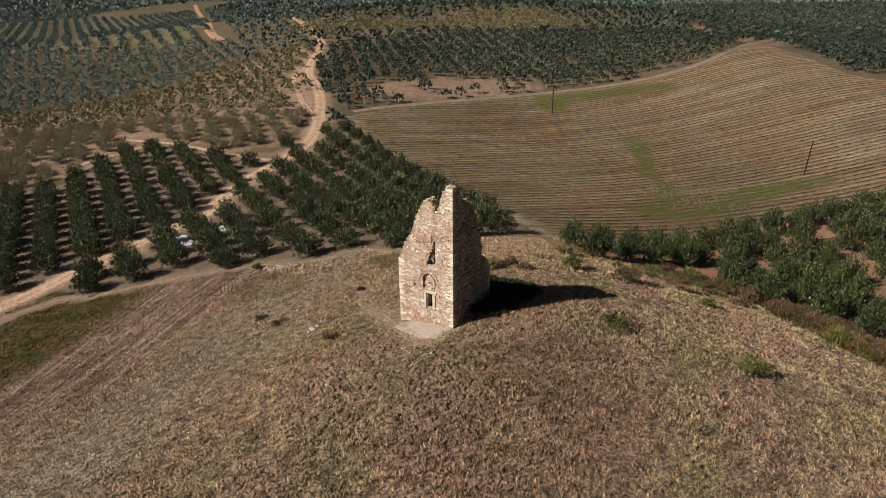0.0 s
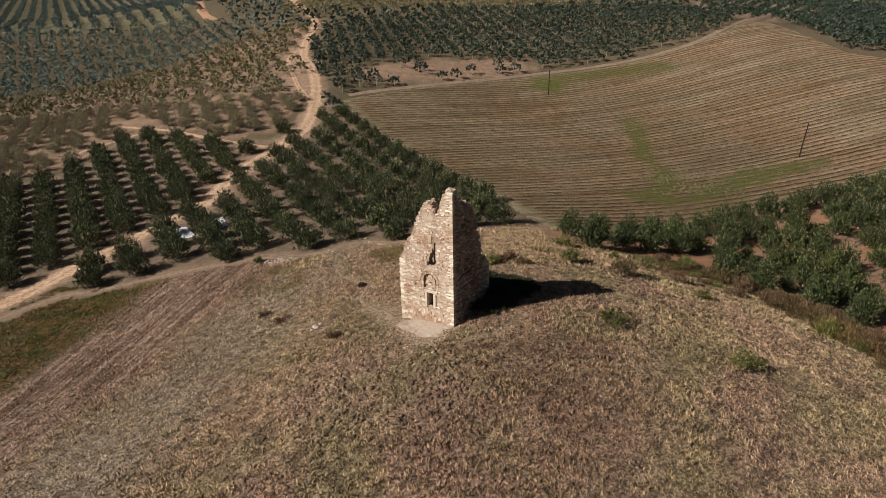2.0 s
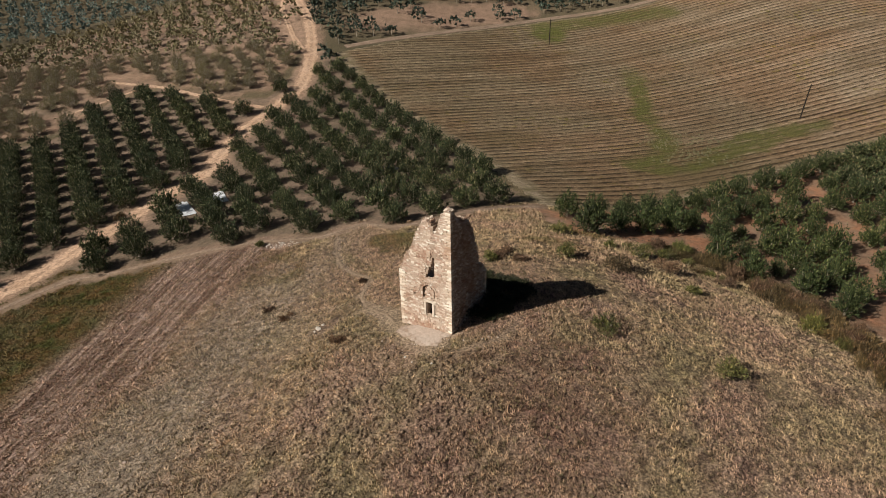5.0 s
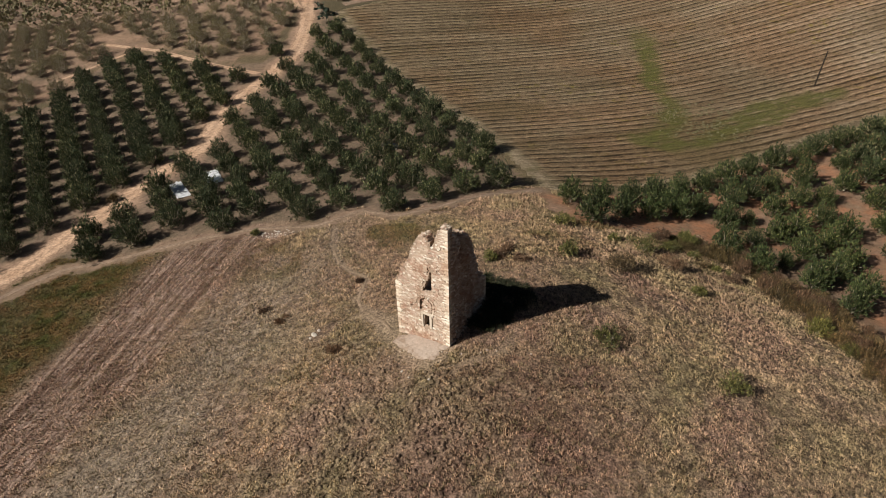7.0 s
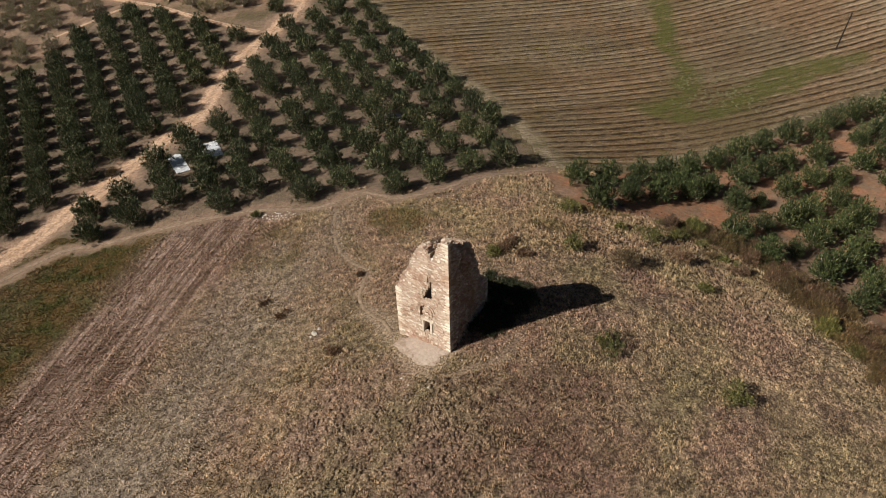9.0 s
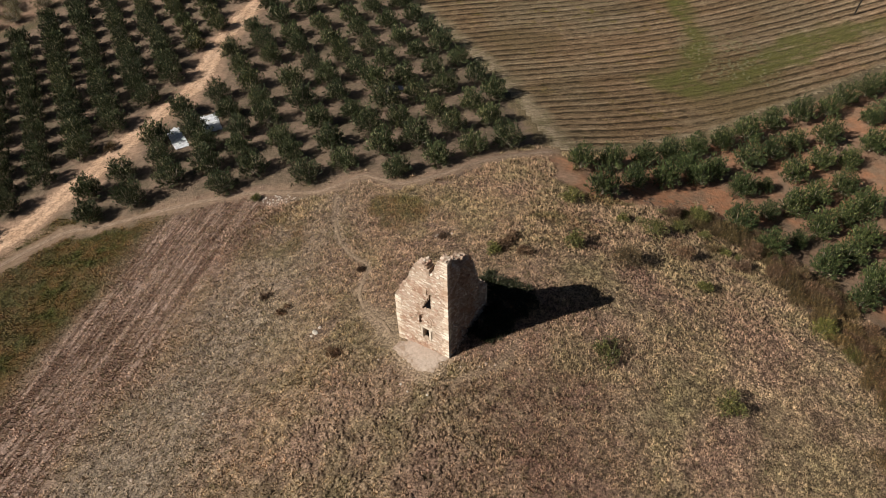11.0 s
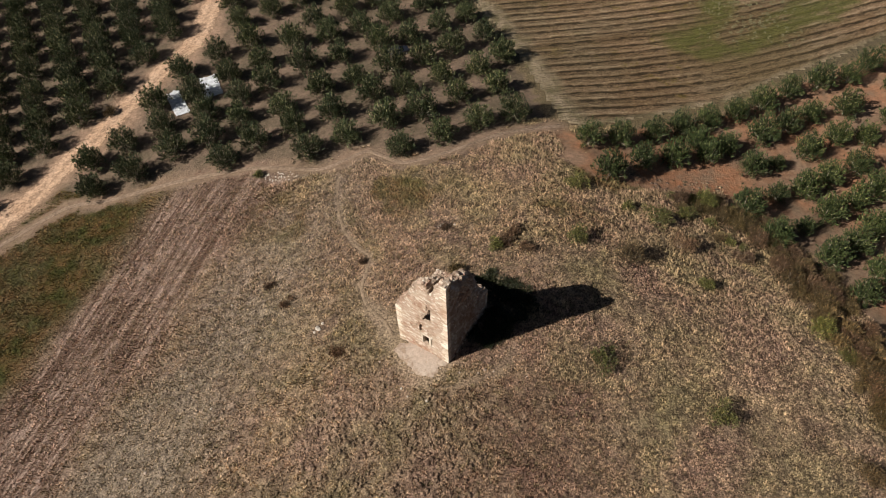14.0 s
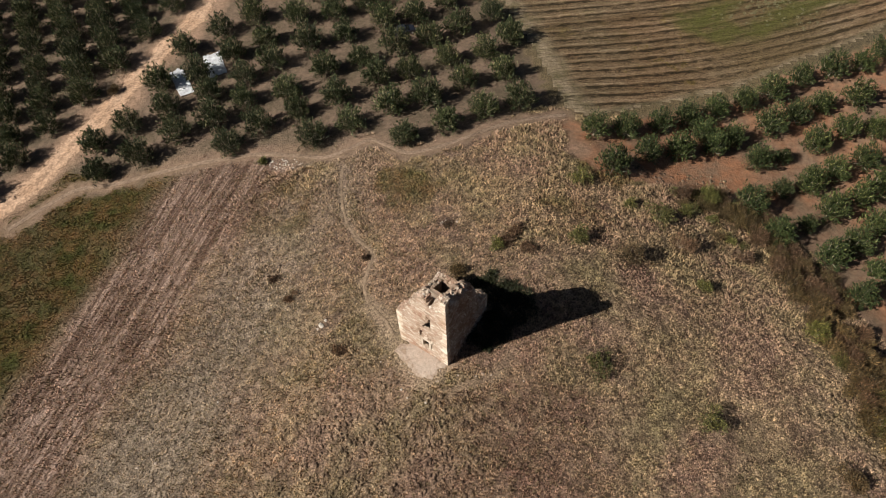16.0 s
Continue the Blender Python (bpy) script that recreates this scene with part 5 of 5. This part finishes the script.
def block(bm, origin, along, out, u0, u1, z0, z1, proud, deep, bev, r):
    """One squared stone, chamfered, its face standing proud of the wall line."""
    def P(u, d, z):
        return origin + along * u + out * d + Vector((0, 0, z))
    t = [r.uniform(-0.012, 0.012) for _ in range(8)]
    b = bev
    ring0 = [P(u0, -deep, z0), P(u1, -deep, z0), P(u1, -deep, z1), P(u0, -deep, z1)]
    ring1 = [P(u0 + t[0], proud - b, z0 + t[1]), P(u1 + t[2], proud - b, z0 + t[3]), P(u1 + t[4], proud - b, z1 + t[5]), P(u0 + t[6], proud - b, z1 + t[7])]
    ring2 = [P(u0 + b, proud, z0 + b), P(u1 - b, proud + t[1], z0 + b), P(u1 - b, proud, z1 - b), P(u0 + b, proud + t[2], z1 - b)]
    rings = [[bm.verts.new(q) for q in ring] for ring in (ring0, ring1, ring2)]
    for a, c in zip(rings[:-1], rings[1:]):
        for k in range(4):
            bm.faces.new((a[k], a[(k + 1) % 4], c[(k + 1) % 4], c[k]))
    bm.faces.new(rings[2])
    bm.faces.new(rings[0][::-1])


def facing(parent, origin, along, out, length, line, opening, seed, skip_ends, single, rough=0.02, gaps=0.08, joint=0.006, bev=0.01, deep=0.14):
    """Courses of face stones over a wall: the lowest ones single, the rest joined."""
    r = random.Random(seed)
    rest = bmesh.new()
    z, count = -0.8, 0
    while z < 16.2:
        h = r.choice((0.1, 0.12, 0.14, 0.16, 0.2, 0.24)) if z > 1.2 or r.random() < 0.6 else 0.3
        u = skip_ends[0] + r.uniform(0, 0.15)
        thin = r.random() < 0.22
        while u < length - skip_ends[1] - 0.1:
            w = r.uniform(0.14, 0.46) if not thin else r.uniform(0.3, 0.6)
            u1 = min(u + w, length - skip_ends[1])
            mid = (u + u1) / 2
            top = min(top_of(line, u), top_of(line, u1)) + r.uniform(-0.15, 0.1)
            blocked = any(opening(q, s) for q in (u, mid, u1) for s in (z + 0.02, z + h / 2, z + h - 0.02))
            frame_zone = parent.name.startswith("front_wall") and 2.05 < mid < 3.75 and 1.6 < z + h / 2 < 4.05 or parent.name.startswith("front_wall") and (z + h / 2 > 5.05 and 0.6 < math.hypot(mid - 2.98, z + h / 2 - 5.15) < 1.16 or 4.1 < z + h / 2 < 5.15 and 0.6 < abs(mid - 2.98) < 1.16)
            if z + h < top and not blocked and not frame_zone and r.random() > gaps:
                sunk = parent.name.startswith("front_wall") and in_arch(mid, z + h / 2)
                proud = r.uniform(-0.02, rough) - (0.22 if sunk else 0.0)
                if count < single:
                    bm = bmesh.new()
                    block(bm, origin, along, out, u + joint, u1 - joint, z + joint, z + h - joint, proud + 0.02, deep, bev, r)
                    part("stone", bm, M_STONE_EACH, parent)
                else:
                    block(rest, origin, along, out, u + joint, u1 - joint, z + joint, z + h - joint, proud + 0.02, deep, bev, r)
                count += 1
            u = u1
        z += h
    ob = part("facing", rest, M_STONE, parent, "coursed rubble facing stones of tan and red-brown")
    tagged(ob, kind="stuff")


facing(walls[0], P0, TU, -TV, LF, FRONT_TOP, front_opening, 31, (0.4, 0.36), 300)
facing(walls[1], P0, TV, -TU, LS, SIDE_TOP, no_opening, 32, (0.4, 0.36), 300, 0.26, 0.3, 0.014, 0.02, 0.36)
facing(walls[3], P0 + TU * LF, TV, TU, LS, [(-0.1, 7.0)] + LEFT_TOP[1:], no_opening, 33, (0.5, 0.4), 60)


def corner_stones(parent, corner, a_dir, b_dir, top, seed):
    """Quoins, long and short by turns on the two faces of a corner."""
    r = random.Random(seed)
    z, flip = -0.9, False
    while z < top - 0.1:
        h = r.uniform(0.13, 0.27)
        la, lb = (r.uniform(0.5, 0.95), r.uniform(0.3, 0.5)) if flip else (r.uniform(0.28, 0.5), r.uniform(0.5, 0.95))
        h = min(h, top - z)
        bm = bmesh.new()
        o = 0.05 + r.uniform(0, 0.04)
        q = [corner - a_dir * o - b_dir * o, corner + a_dir * la - b_dir * o, corner + a_dir * la + b_dir * lb, corner - a_dir * o + b_dir * lb]
        lo = [bm.verts.new(p + Vector((0, 0, z + 0.012))) for p in q]
        hi = [bm.verts.new(p + Vector((r.uniform(-0.02, 0.02), r.uniform(-0.02, 0.02), z + h - 0.012))) for p in q]
        bm.faces.new(lo[::-1])
        bm.faces.new(hi)
        for k in range(4):
            bm.faces.new((lo[k], lo[(k + 1) % 4], hi[(k + 1) % 4], hi[k]))
        bmesh.ops.recalc_face_normals(bm, faces=bm.faces)
        bmesh.ops.bevel(bm, geom=list(bm.edges), offset=0.025, segments=1, affect="EDGES")
        part("quoin", bm, M_QUOIN, parent)
        z, flip = z + h, not flip


corner_stones(walls[0], P0, TU, TV, 15.6, 41)
corner_stones(walls[0], P0 + TU * LF, -TU, TV, 7.1, 42)
corner_stones(walls[1], P0 + TV * LS, TU, -TV, 4.6, 43)


def top_rubble(parent, origin, along, inward, length, line, seed, start=0.2):
    """Loose, broken stones along the ruined top of a wall."""
    r = random.Random(seed)
    bm = bmesh.new()
    u = start
    while u < length:
        for _ in range(4):
            s = r.uniform(0.12, 0.3)
            uu_ = u + r.uniform(-0.15, 0.15)
            m = Matrix.Translation(origin + along * uu_ + inward * r.uniform(0.1, 0.95) + Vector((0, 0, top_of(line, max(uu_, 0)) + r.uniform(-0.12, 0.14)))) @ Euler((r.uniform(-0.4, 0.4), r.uniform(-0.4, 0.4), r.uniform(0, 6))).to_matrix().to_4x4() @ Matrix.Diagonal((s, s * r.uniform(0.6, 1.2), s * r.uniform(0.4, 0.8), 1))
            got = bmesh.ops.create_cube(bm, size=1.0, matrix=m)
            for q in got["verts"]:
                q.co += Vector((r.uniform(-0.05, 0.05), r.uniform(-0.05, 0.05), r.uniform(-0.05, 0.05)))
        u += 0.17
    tagged(part("broken_top", bm, M_STONE, parent, "loose broken stones on the ruined wall top"), kind="stuff")


top_rubble(walls[0], P0, TU, TV, LF, FRONT_TOP, 71)
top_rubble(walls[1], P0, TV, TU, LS, SIDE_TOP, 72, 1.2)
top_rubble(walls[2], P0 + TV * (LS - 1.2) + TU * 1.25, TU, TV, LF - 1.3, BACK_TOP, 73)
top_rubble(walls[3], P0 + TU * (LF - 1.2) + TV * 1.25, TV, TU, LS - 2.5, LEFT_TOP, 74)

# unseen slab added over the ground floor to keep light from the doorway
bm = bmesh.new()
for k in range(9):
    block(bm, P0 + TV * (0.95 + 0.5 * k), TU, TV, 0.95, LF - 0.95, 4.6 + 0.25 * math.sin(k * 0.39), 5.1 + 0.25 * math.sin(k * 0.39) + 0.04 * (k % 2), 0.5, 0.0, 0.02, random.Random(950 + k))
part("vault", bm, M_RUBBLE, tower, "unseen rubble slab added inside the tower to darken the doorway")

# masonry added behind the breach to shut out light and keep it dark
bm = bmesh.new()
for k in range(14):
    block(bm, P0 + TV * 2.0, TU, -TV, 1.6 + 0.05 * (k % 3), 3.6 - 0.06 * (k % 2), 5.4 + 0.33 * k, 5.73 + 0.33 * k, 0.12, 0.5, 0.02, random.Random(900 + k))
part("inner_leaf", bm, M_STONE, tower)

# doorway of pale dressed blocks, and the pale square stone above the breach
rr = random.Random(5)
doorway = tagged(new("doorway"), "small rectangular doorway framed in pale dressed stone")
doorway.parent = tower
for nm, u0, u1, z0, z1, pr in (("jamb", 2.26, 2.58, 1.75, 3.6, 0.07), ("jamb", 3.38, 3.66, 1.75, 3.6, 0.07), ("lintel", 2.05, 3.74, 3.6, 3.92, 0.09)):
    bm = bmesh.new()
    block(bm, P0, TU, -TV, u0, u1, z0, z1, pr, 0.2, 0.03, rr)
    part(nm, bm, M_MARBLE, doorway)
bm = bmesh.new()
block(bm, P0, TU, -TV, 2.6, 3.1, 9.75, 10.6, 0.1, 0.3, 0.03, rr)
part("pale_block", bm, M_MARBLE, tower, "square pale stone set in the wall")

bm = bmesh.new()
block(bm, P0 + TV * 0.6, TU, -TV, -0.05, 0.62, 15.5, 15.86, 0.64, 0.0, 0.06, rr)
part("corner_block", bm, M_MARBLE, tower, "large pale block capping the standing corner")

# ring of small stones round the blind arch
for k in range(11):
    a0, a1 = math.pi * k / 11 + 0.02, math.pi * (k + 1) / 11 - 0.02
    bm = bmesh.new()
    ring = [(0.84, a0), (1.06, a0), (1.06, a1), (0.84, a1)]
    face_q = [P0 + TU * (2.98 + q * math.cos(t)) + Vector((0, 0, 5.15 + q * math.sin(t))) for q, t in ring]
    lo = [bm.verts.new(p + TV * 0.3) for p in face_q]
    hi = [bm.verts.new(p - TV * (0.03 + 0.01 * (k % 2))) for p in face_q]
    bm.faces.new(hi)
    for q in range(4):
        bm.faces.new((lo[q], lo[(q + 1) % 4], hi[(q + 1) % 4], hi[q]))
    bmesh.ops.recalc_face_normals(bm, faces=bm.faces)
    part("arch_stone", bm, M_STONE_EACH, walls[0])
for side_u in (2.98 - 1.1, 2.98 + 0.84):
    for k in range(5):
        bm = bmesh.new()
        block(bm, P0, TU, -TV, side_u, side_u + 0.26, 4.0 + 0.23 * k, 4.225 + 0.23 * k, 0.03 + 0.008 * (k % 3), 0.34, 0.012, random.Random(990 + k))
        part("arch_stone", bm, M_STONE_EACH, walls[0])

# rubble and earth fallen inside the walls
uu, vv = np.meshgrid(np.linspace(0.9, LF - 0.9, 26), np.linspace(0.9, LS - 0.9, 30))
hz = 0.0 + 0.6 * step(3.2, 7.4, vv) + 0.5 * (fnoise(uu, vv, 1.6, 90) - 0.5)
v = np.array(P0)[None, None] + uu[..., None] * np.array(TU) + vv[..., None] * np.array(TV)
v[..., 2] = hz
ii = np.arange(uu.size).reshape(uu.shape)
f = np.stack([ii[:-1, :-1], ii[:-1, 1:], ii[1:, 1:], ii[1:, :-1]], -1).reshape(-1, 4)
np_part("rubble_fill", v.reshape(-1, 3), f, plain_material("rubble_earth", (0.23, 0.155, 0.085), (0.31, 0.225, 0.135), 0.8, strength=0.9, dist=0.3, fine=2.5), tower, "earth and fallen rubble between the walls", True)

# trodden clay before the door
ang = np.linspace(0, 2 * math.pi, 90, endpoint=False)
rings = []
for q in np.linspace(0, 1, 7):
    rad = q * (1.08 + 0.9 * (fnoise(np.cos(ang) * 4 + 9, np.sin(ang) * 4, 1.9, 95) - 0.5))
    pu, pv = 3.3 + 2.9 * rad * np.cos(ang), -0.9 + 1.6 * rad * np.sin(ang) - 0.5 * rad * (np.sin(ang) < 0) * np.cos(ang * 0.5 + 0.6) ** 2
    x, y = pu * TU.x + pv * TV.x, pu * TU.y + pv * TV.y
    rings.append(np.stack([x, y, land(x, y) + (0.06 if q < 0.95 else -0.05)], -1))
v = np.stack(rings, 0)
ii = np.arange(v.shape[0] * v.shape[1]).reshape(v.shape[:2])
nxt = np.roll(ii, -1, 1)
f = np.stack([ii[:-1], nxt[:-1], nxt[1:], ii[1:]], -1).reshape(-1, 4)
fc = np_part("forecourt", v.reshape(-1, 3), f, M_FORE, smooth=True)
set_mask(fc.data, "across", np.repeat(0.36 + 0.5 * np.linspace(0, 1, 7) ** 2, 90)[:, None] * np.ones(4))
tagged(fc, "pale bare trodden clay before the tower door", "bare ground", kind="structure")

# ---- loose stones ----


def boulder(name, x, y, size, seed, label, category="stone", group=""):
    r = random.Random(seed)
    bm = bmesh.new()
    bmesh.ops.create_icosphere(bm, subdivisions=2, radius=size / 2)
    for vv_ in bm.verts:
        vv_.co *= 0.8 + 0.35 * noise.noise(vv_.co * (2.2 / size) + Vector((seed, 0, 0)))
        vv_.co.z *= 0.62
    ob = part(name, bm, M_FIELDSTONE, None)
    ob.matrix_basis = pose(x, y, float(land(x, y)) + size * 0.12, r.uniform(-15, 15), r.uniform(-15, 15), r.uniform(0, 360))
    return tagged(ob, label, category, group)


for k, (x, y, s) in enumerate([(-16.7, 6.2, 0.9), (-16.2, 6.9, 0.55), (-17.1, 5.7, 0.4), (-2.4, -4.6, 0.4), (-19.5, 16.5, 0.35), (-8.2, 0.6, 0.3), (3.4, -1.4, 0.4), (4.2, -1.0, 0.5), (5.2, -1.2, 0.3), (1.3, -1.3, 0.3), (-29, -3.5, 0.4), (-34, 2.0, 0.4),
                               (-35.5, -11, 0.6), (-38, -11.5, 0.45), (-24.5, 6, 0.35), (-30, 12, 0.3), (9, -1.8, 0.3), (-5.4, -3.0, 0.35), (-4.6, -4.0, 0.3), (2.2, -5.5, 0.25)]):
    boulder("field_stone", x, y, s, 60 + k, "pale weathered stone lying in dry grass", group="stones scattered on the slope")
for k in range(14):
    a = 0.449 * k
    boulder("pebble", -2.6 + 2.2 * math.cos(a * 3.1) - 0.3 * k % 1.1, -0.9 + 1.3 * math.sin(a * 2.3), 0.12 + 0.02 * (k % 5), 240 + k, "small stone on the trodden clay", group="stones before the door")
hs = np.random.default_rng(61)
for k in range(46):
    a, q = hs.uniform(0, 6.28), hs.random() ** 0.6
    boulder("heap_stone", -27.8 + 3.2 * q * math.cos(a), 36.6 + 1.1 * q * math.sin(a), hs.uniform(0.15, 0.42), 100 + k, "whitish stone of the cleared-stone heap", group="heap of cleared field stones")
for k in range(10):
    boulder("heap_stone", -1.2 + hs.normal(0, 0.8), 21.8 + hs.normal(0, 0.3), hs.uniform(0.25, 0.5), 160 + k, "whitish stone in the grass behind the tower", group="white stones behind the tower")

# ---- poles ----


def pole(x, y, height, lean_x, lean_y):
    root = tagged(new("utility_pole"), "dark weathered wooden utility pole in the ploughed field", "pole")
    root.location = (x, y, float(land(x, y)))
    np_part("shaft", *tube([(0, 0, -0.6), (lean_x * 0.5, lean_y * 0.5, height * 0.5), (lean_x, lean_y, height)], [0.19, 0.17, 0.14], 10), M_POLE, root, smooth=True)
    np_part("cap", *tube([(lean_x, lean_y, height - 0.02), (lean_x, lean_y, height + 0.12)], [0.13, 0.03], 10), M_POLE, root)
    np_part("insulator_pin", *tube([(lean_x + 0.1, lean_y, height - 0.5), (lean_x + 0.32, lean_y, height - 0.45), (lean_x + 0.32, lean_y, height - 0.2)], [0.03, 0.03, 0.05], 6), M_POLE, root)
    return root


pole(39.2, 172.5, 8.6, 0.0, 0.0)
pole(94.5, 105.0, 9.0, 0.8, 0.2)

# ---- sheets spread under an olive tree ----


def sheet(cx, cy, w, d, turn, seed):
    a, b2 = np.meshgrid(np.linspace(-1, 1, 34), np.linspace(-1, 1, 34))
    edge = 1 + 0.22 * (fnoise(a * 3 + seed, b2 * 3, 0.9, seed) - 0.5)
    x, y = a * w / 2 * edge, b2 * d / 2 * edge
    t = radians(turn)
    wx, wy = cx + x * math.cos(t) - y * math.sin(t), cy + x * math.sin(t) + y * math.cos(t)
    z = land(wx, wy) + 0.08 + 0.45 * np.abs(fnoise(x * 0.8 + 0.5 * y, y * 1.9, 1.1, seed) - 0.5) + 0.25 * np.maximum(0, fnoise(x, y, 0.6, seed + 1) - 0.5)
    ii = np.arange(a.size).reshape(a.shape)
    f = np.stack([ii[:-1, :-1], ii[:-1, 1:], ii[1:, 1:], ii[1:, :-1]], -1).reshape(-1, 4)
    ob = np_part("harvest_sheet", np.stack([wx, wy, z], -1).reshape(-1, 3), f, M_TARP, smooth=True)
    sol = ob.modifiers.new("thickness", "SOLIDIFY")
    sol.thickness = 0.01
    return tagged(ob, "crumpled silver-white plastic sheet spread beneath an olive tree", "sheet")


sheet(-51.0, 57.8, 2.6, 7.8, 32, 3)
sheet(-45.8, 62.2, 3.4, 6.8, 25, 4)


# ---- car parked under the olives ----


def car(x, y, turn):
    root = tagged(new("car"), "small dark blue car parked between olive trees", "car")
    root.matrix_basis = pose(x, y, float(land(x, y)), 0, 0, turn)
    paint = plain_material("dark_car_paint", (0.012, 0.016, 0.028), (0.016, 0.02, 0.034), 1.0, rough=0.3, strength=0.02, dist=0.005, spec=0.6)
    glass = plain_material("dark_car_glass", (0.02, 0.025, 0.03), (0.03, 0.035, 0.04), 1.0, rough=0.08, strength=0.0, dist=0.001, spec=0.9)
    tyre = plain_material("tyre_rubber", (0.02, 0.02, 0.02), (0.03, 0.03, 0.03), 3.0)
    rim_mat = plain_material("wheel_rim_alloy", (0.4, 0.4, 0.4), (0.5, 0.5, 0.5), 3.0, rough=0.4)

    def hull(name, rows, mat, bevel):
        """Cross sections from nose to tail: place, half width, floor and top."""
        bm = bmesh.new()
        rings = [[bm.verts.new((px_, sx * w, z)) for sx, z in ((-1, lo), (1, lo), (1, hi), (-1, hi))] for px_, w, lo, hi in rows]
        for a, c in zip(rings[:-1], rings[1:]):
            for k in range(4):
                bm.faces.new((a[k], a[(k + 1) % 4], c[(k + 1) % 4], c[k]))
        bm.faces.new(rings[0][::-1])
        bm.faces.new(rings[-1])
        bmesh.ops.recalc_face_normals(bm, faces=bm.faces)
        bmesh.ops.bevel(bm, geom=list(bm.edges), offset=bevel, segments=2, affect="EDGES")
        return part(name, bm, mat, root, smooth=False)
    hull("body", [(-2.05, 0.74, 0.35, 0.78), (-1.7, 0.84, 0.22, 0.92), (0.9, 0.85, 0.22, 0.92), (1.75, 0.82, 0.24, 0.8), (2.0, 0.7, 0.34, 0.66)], paint, 0.06)
    hull("window", [(-1.78, 0.7, 0.9, 0.94), (-1.25, 0.66, 0.9, 1.36), (0.15, 0.64, 0.9, 1.4), (0.95, 0.72, 0.9, 0.94)], glass, 0.03)
    hull("roof", [(-1.3, 0.62, 1.36, 1.41), (-0.6, 0.66, 1.38, 1.47), (0.2, 0.62, 1.37, 1.43)], paint, 0.02)
    for wx_ in (-1.25, 1.3):
        for sy in (-1, 1):
            w = np_part("wheel", *tube([(wx_, sy * 0.66, 0.3), (wx_, sy * 0.72, 0.3), (wx_, sy * 0.82, 0.3), (wx_, sy * 0.86, 0.3)], [0.24, 0.31, 0.31, 0.24], 18), tyre, root)
            np_part("rim", *tube([(wx_, sy * 0.80, 0.3), (wx_, sy * 0.865, 0.3), (wx_, sy * 0.866, 0.3)], [0.2, 0.19, 0.01], 14), rim_mat, w)
    for sy in (-1, 1):
        bm = bmesh.new()
        bmesh.ops.create_cube(bm, size=1, matrix=Matrix.Translation((1.93, sy * 0.5, 0.62)) @ Matrix.Diagonal((0.14, 0.3, 0.12, 1)))
        bmesh.ops.bevel(bm, geom=list(bm.edges), offset=0.03, segments=1, affect="EDGES")
        part("headlight", bm, rim_mat, root, "clear headlight")


car(-11.0, 70.6, 20)
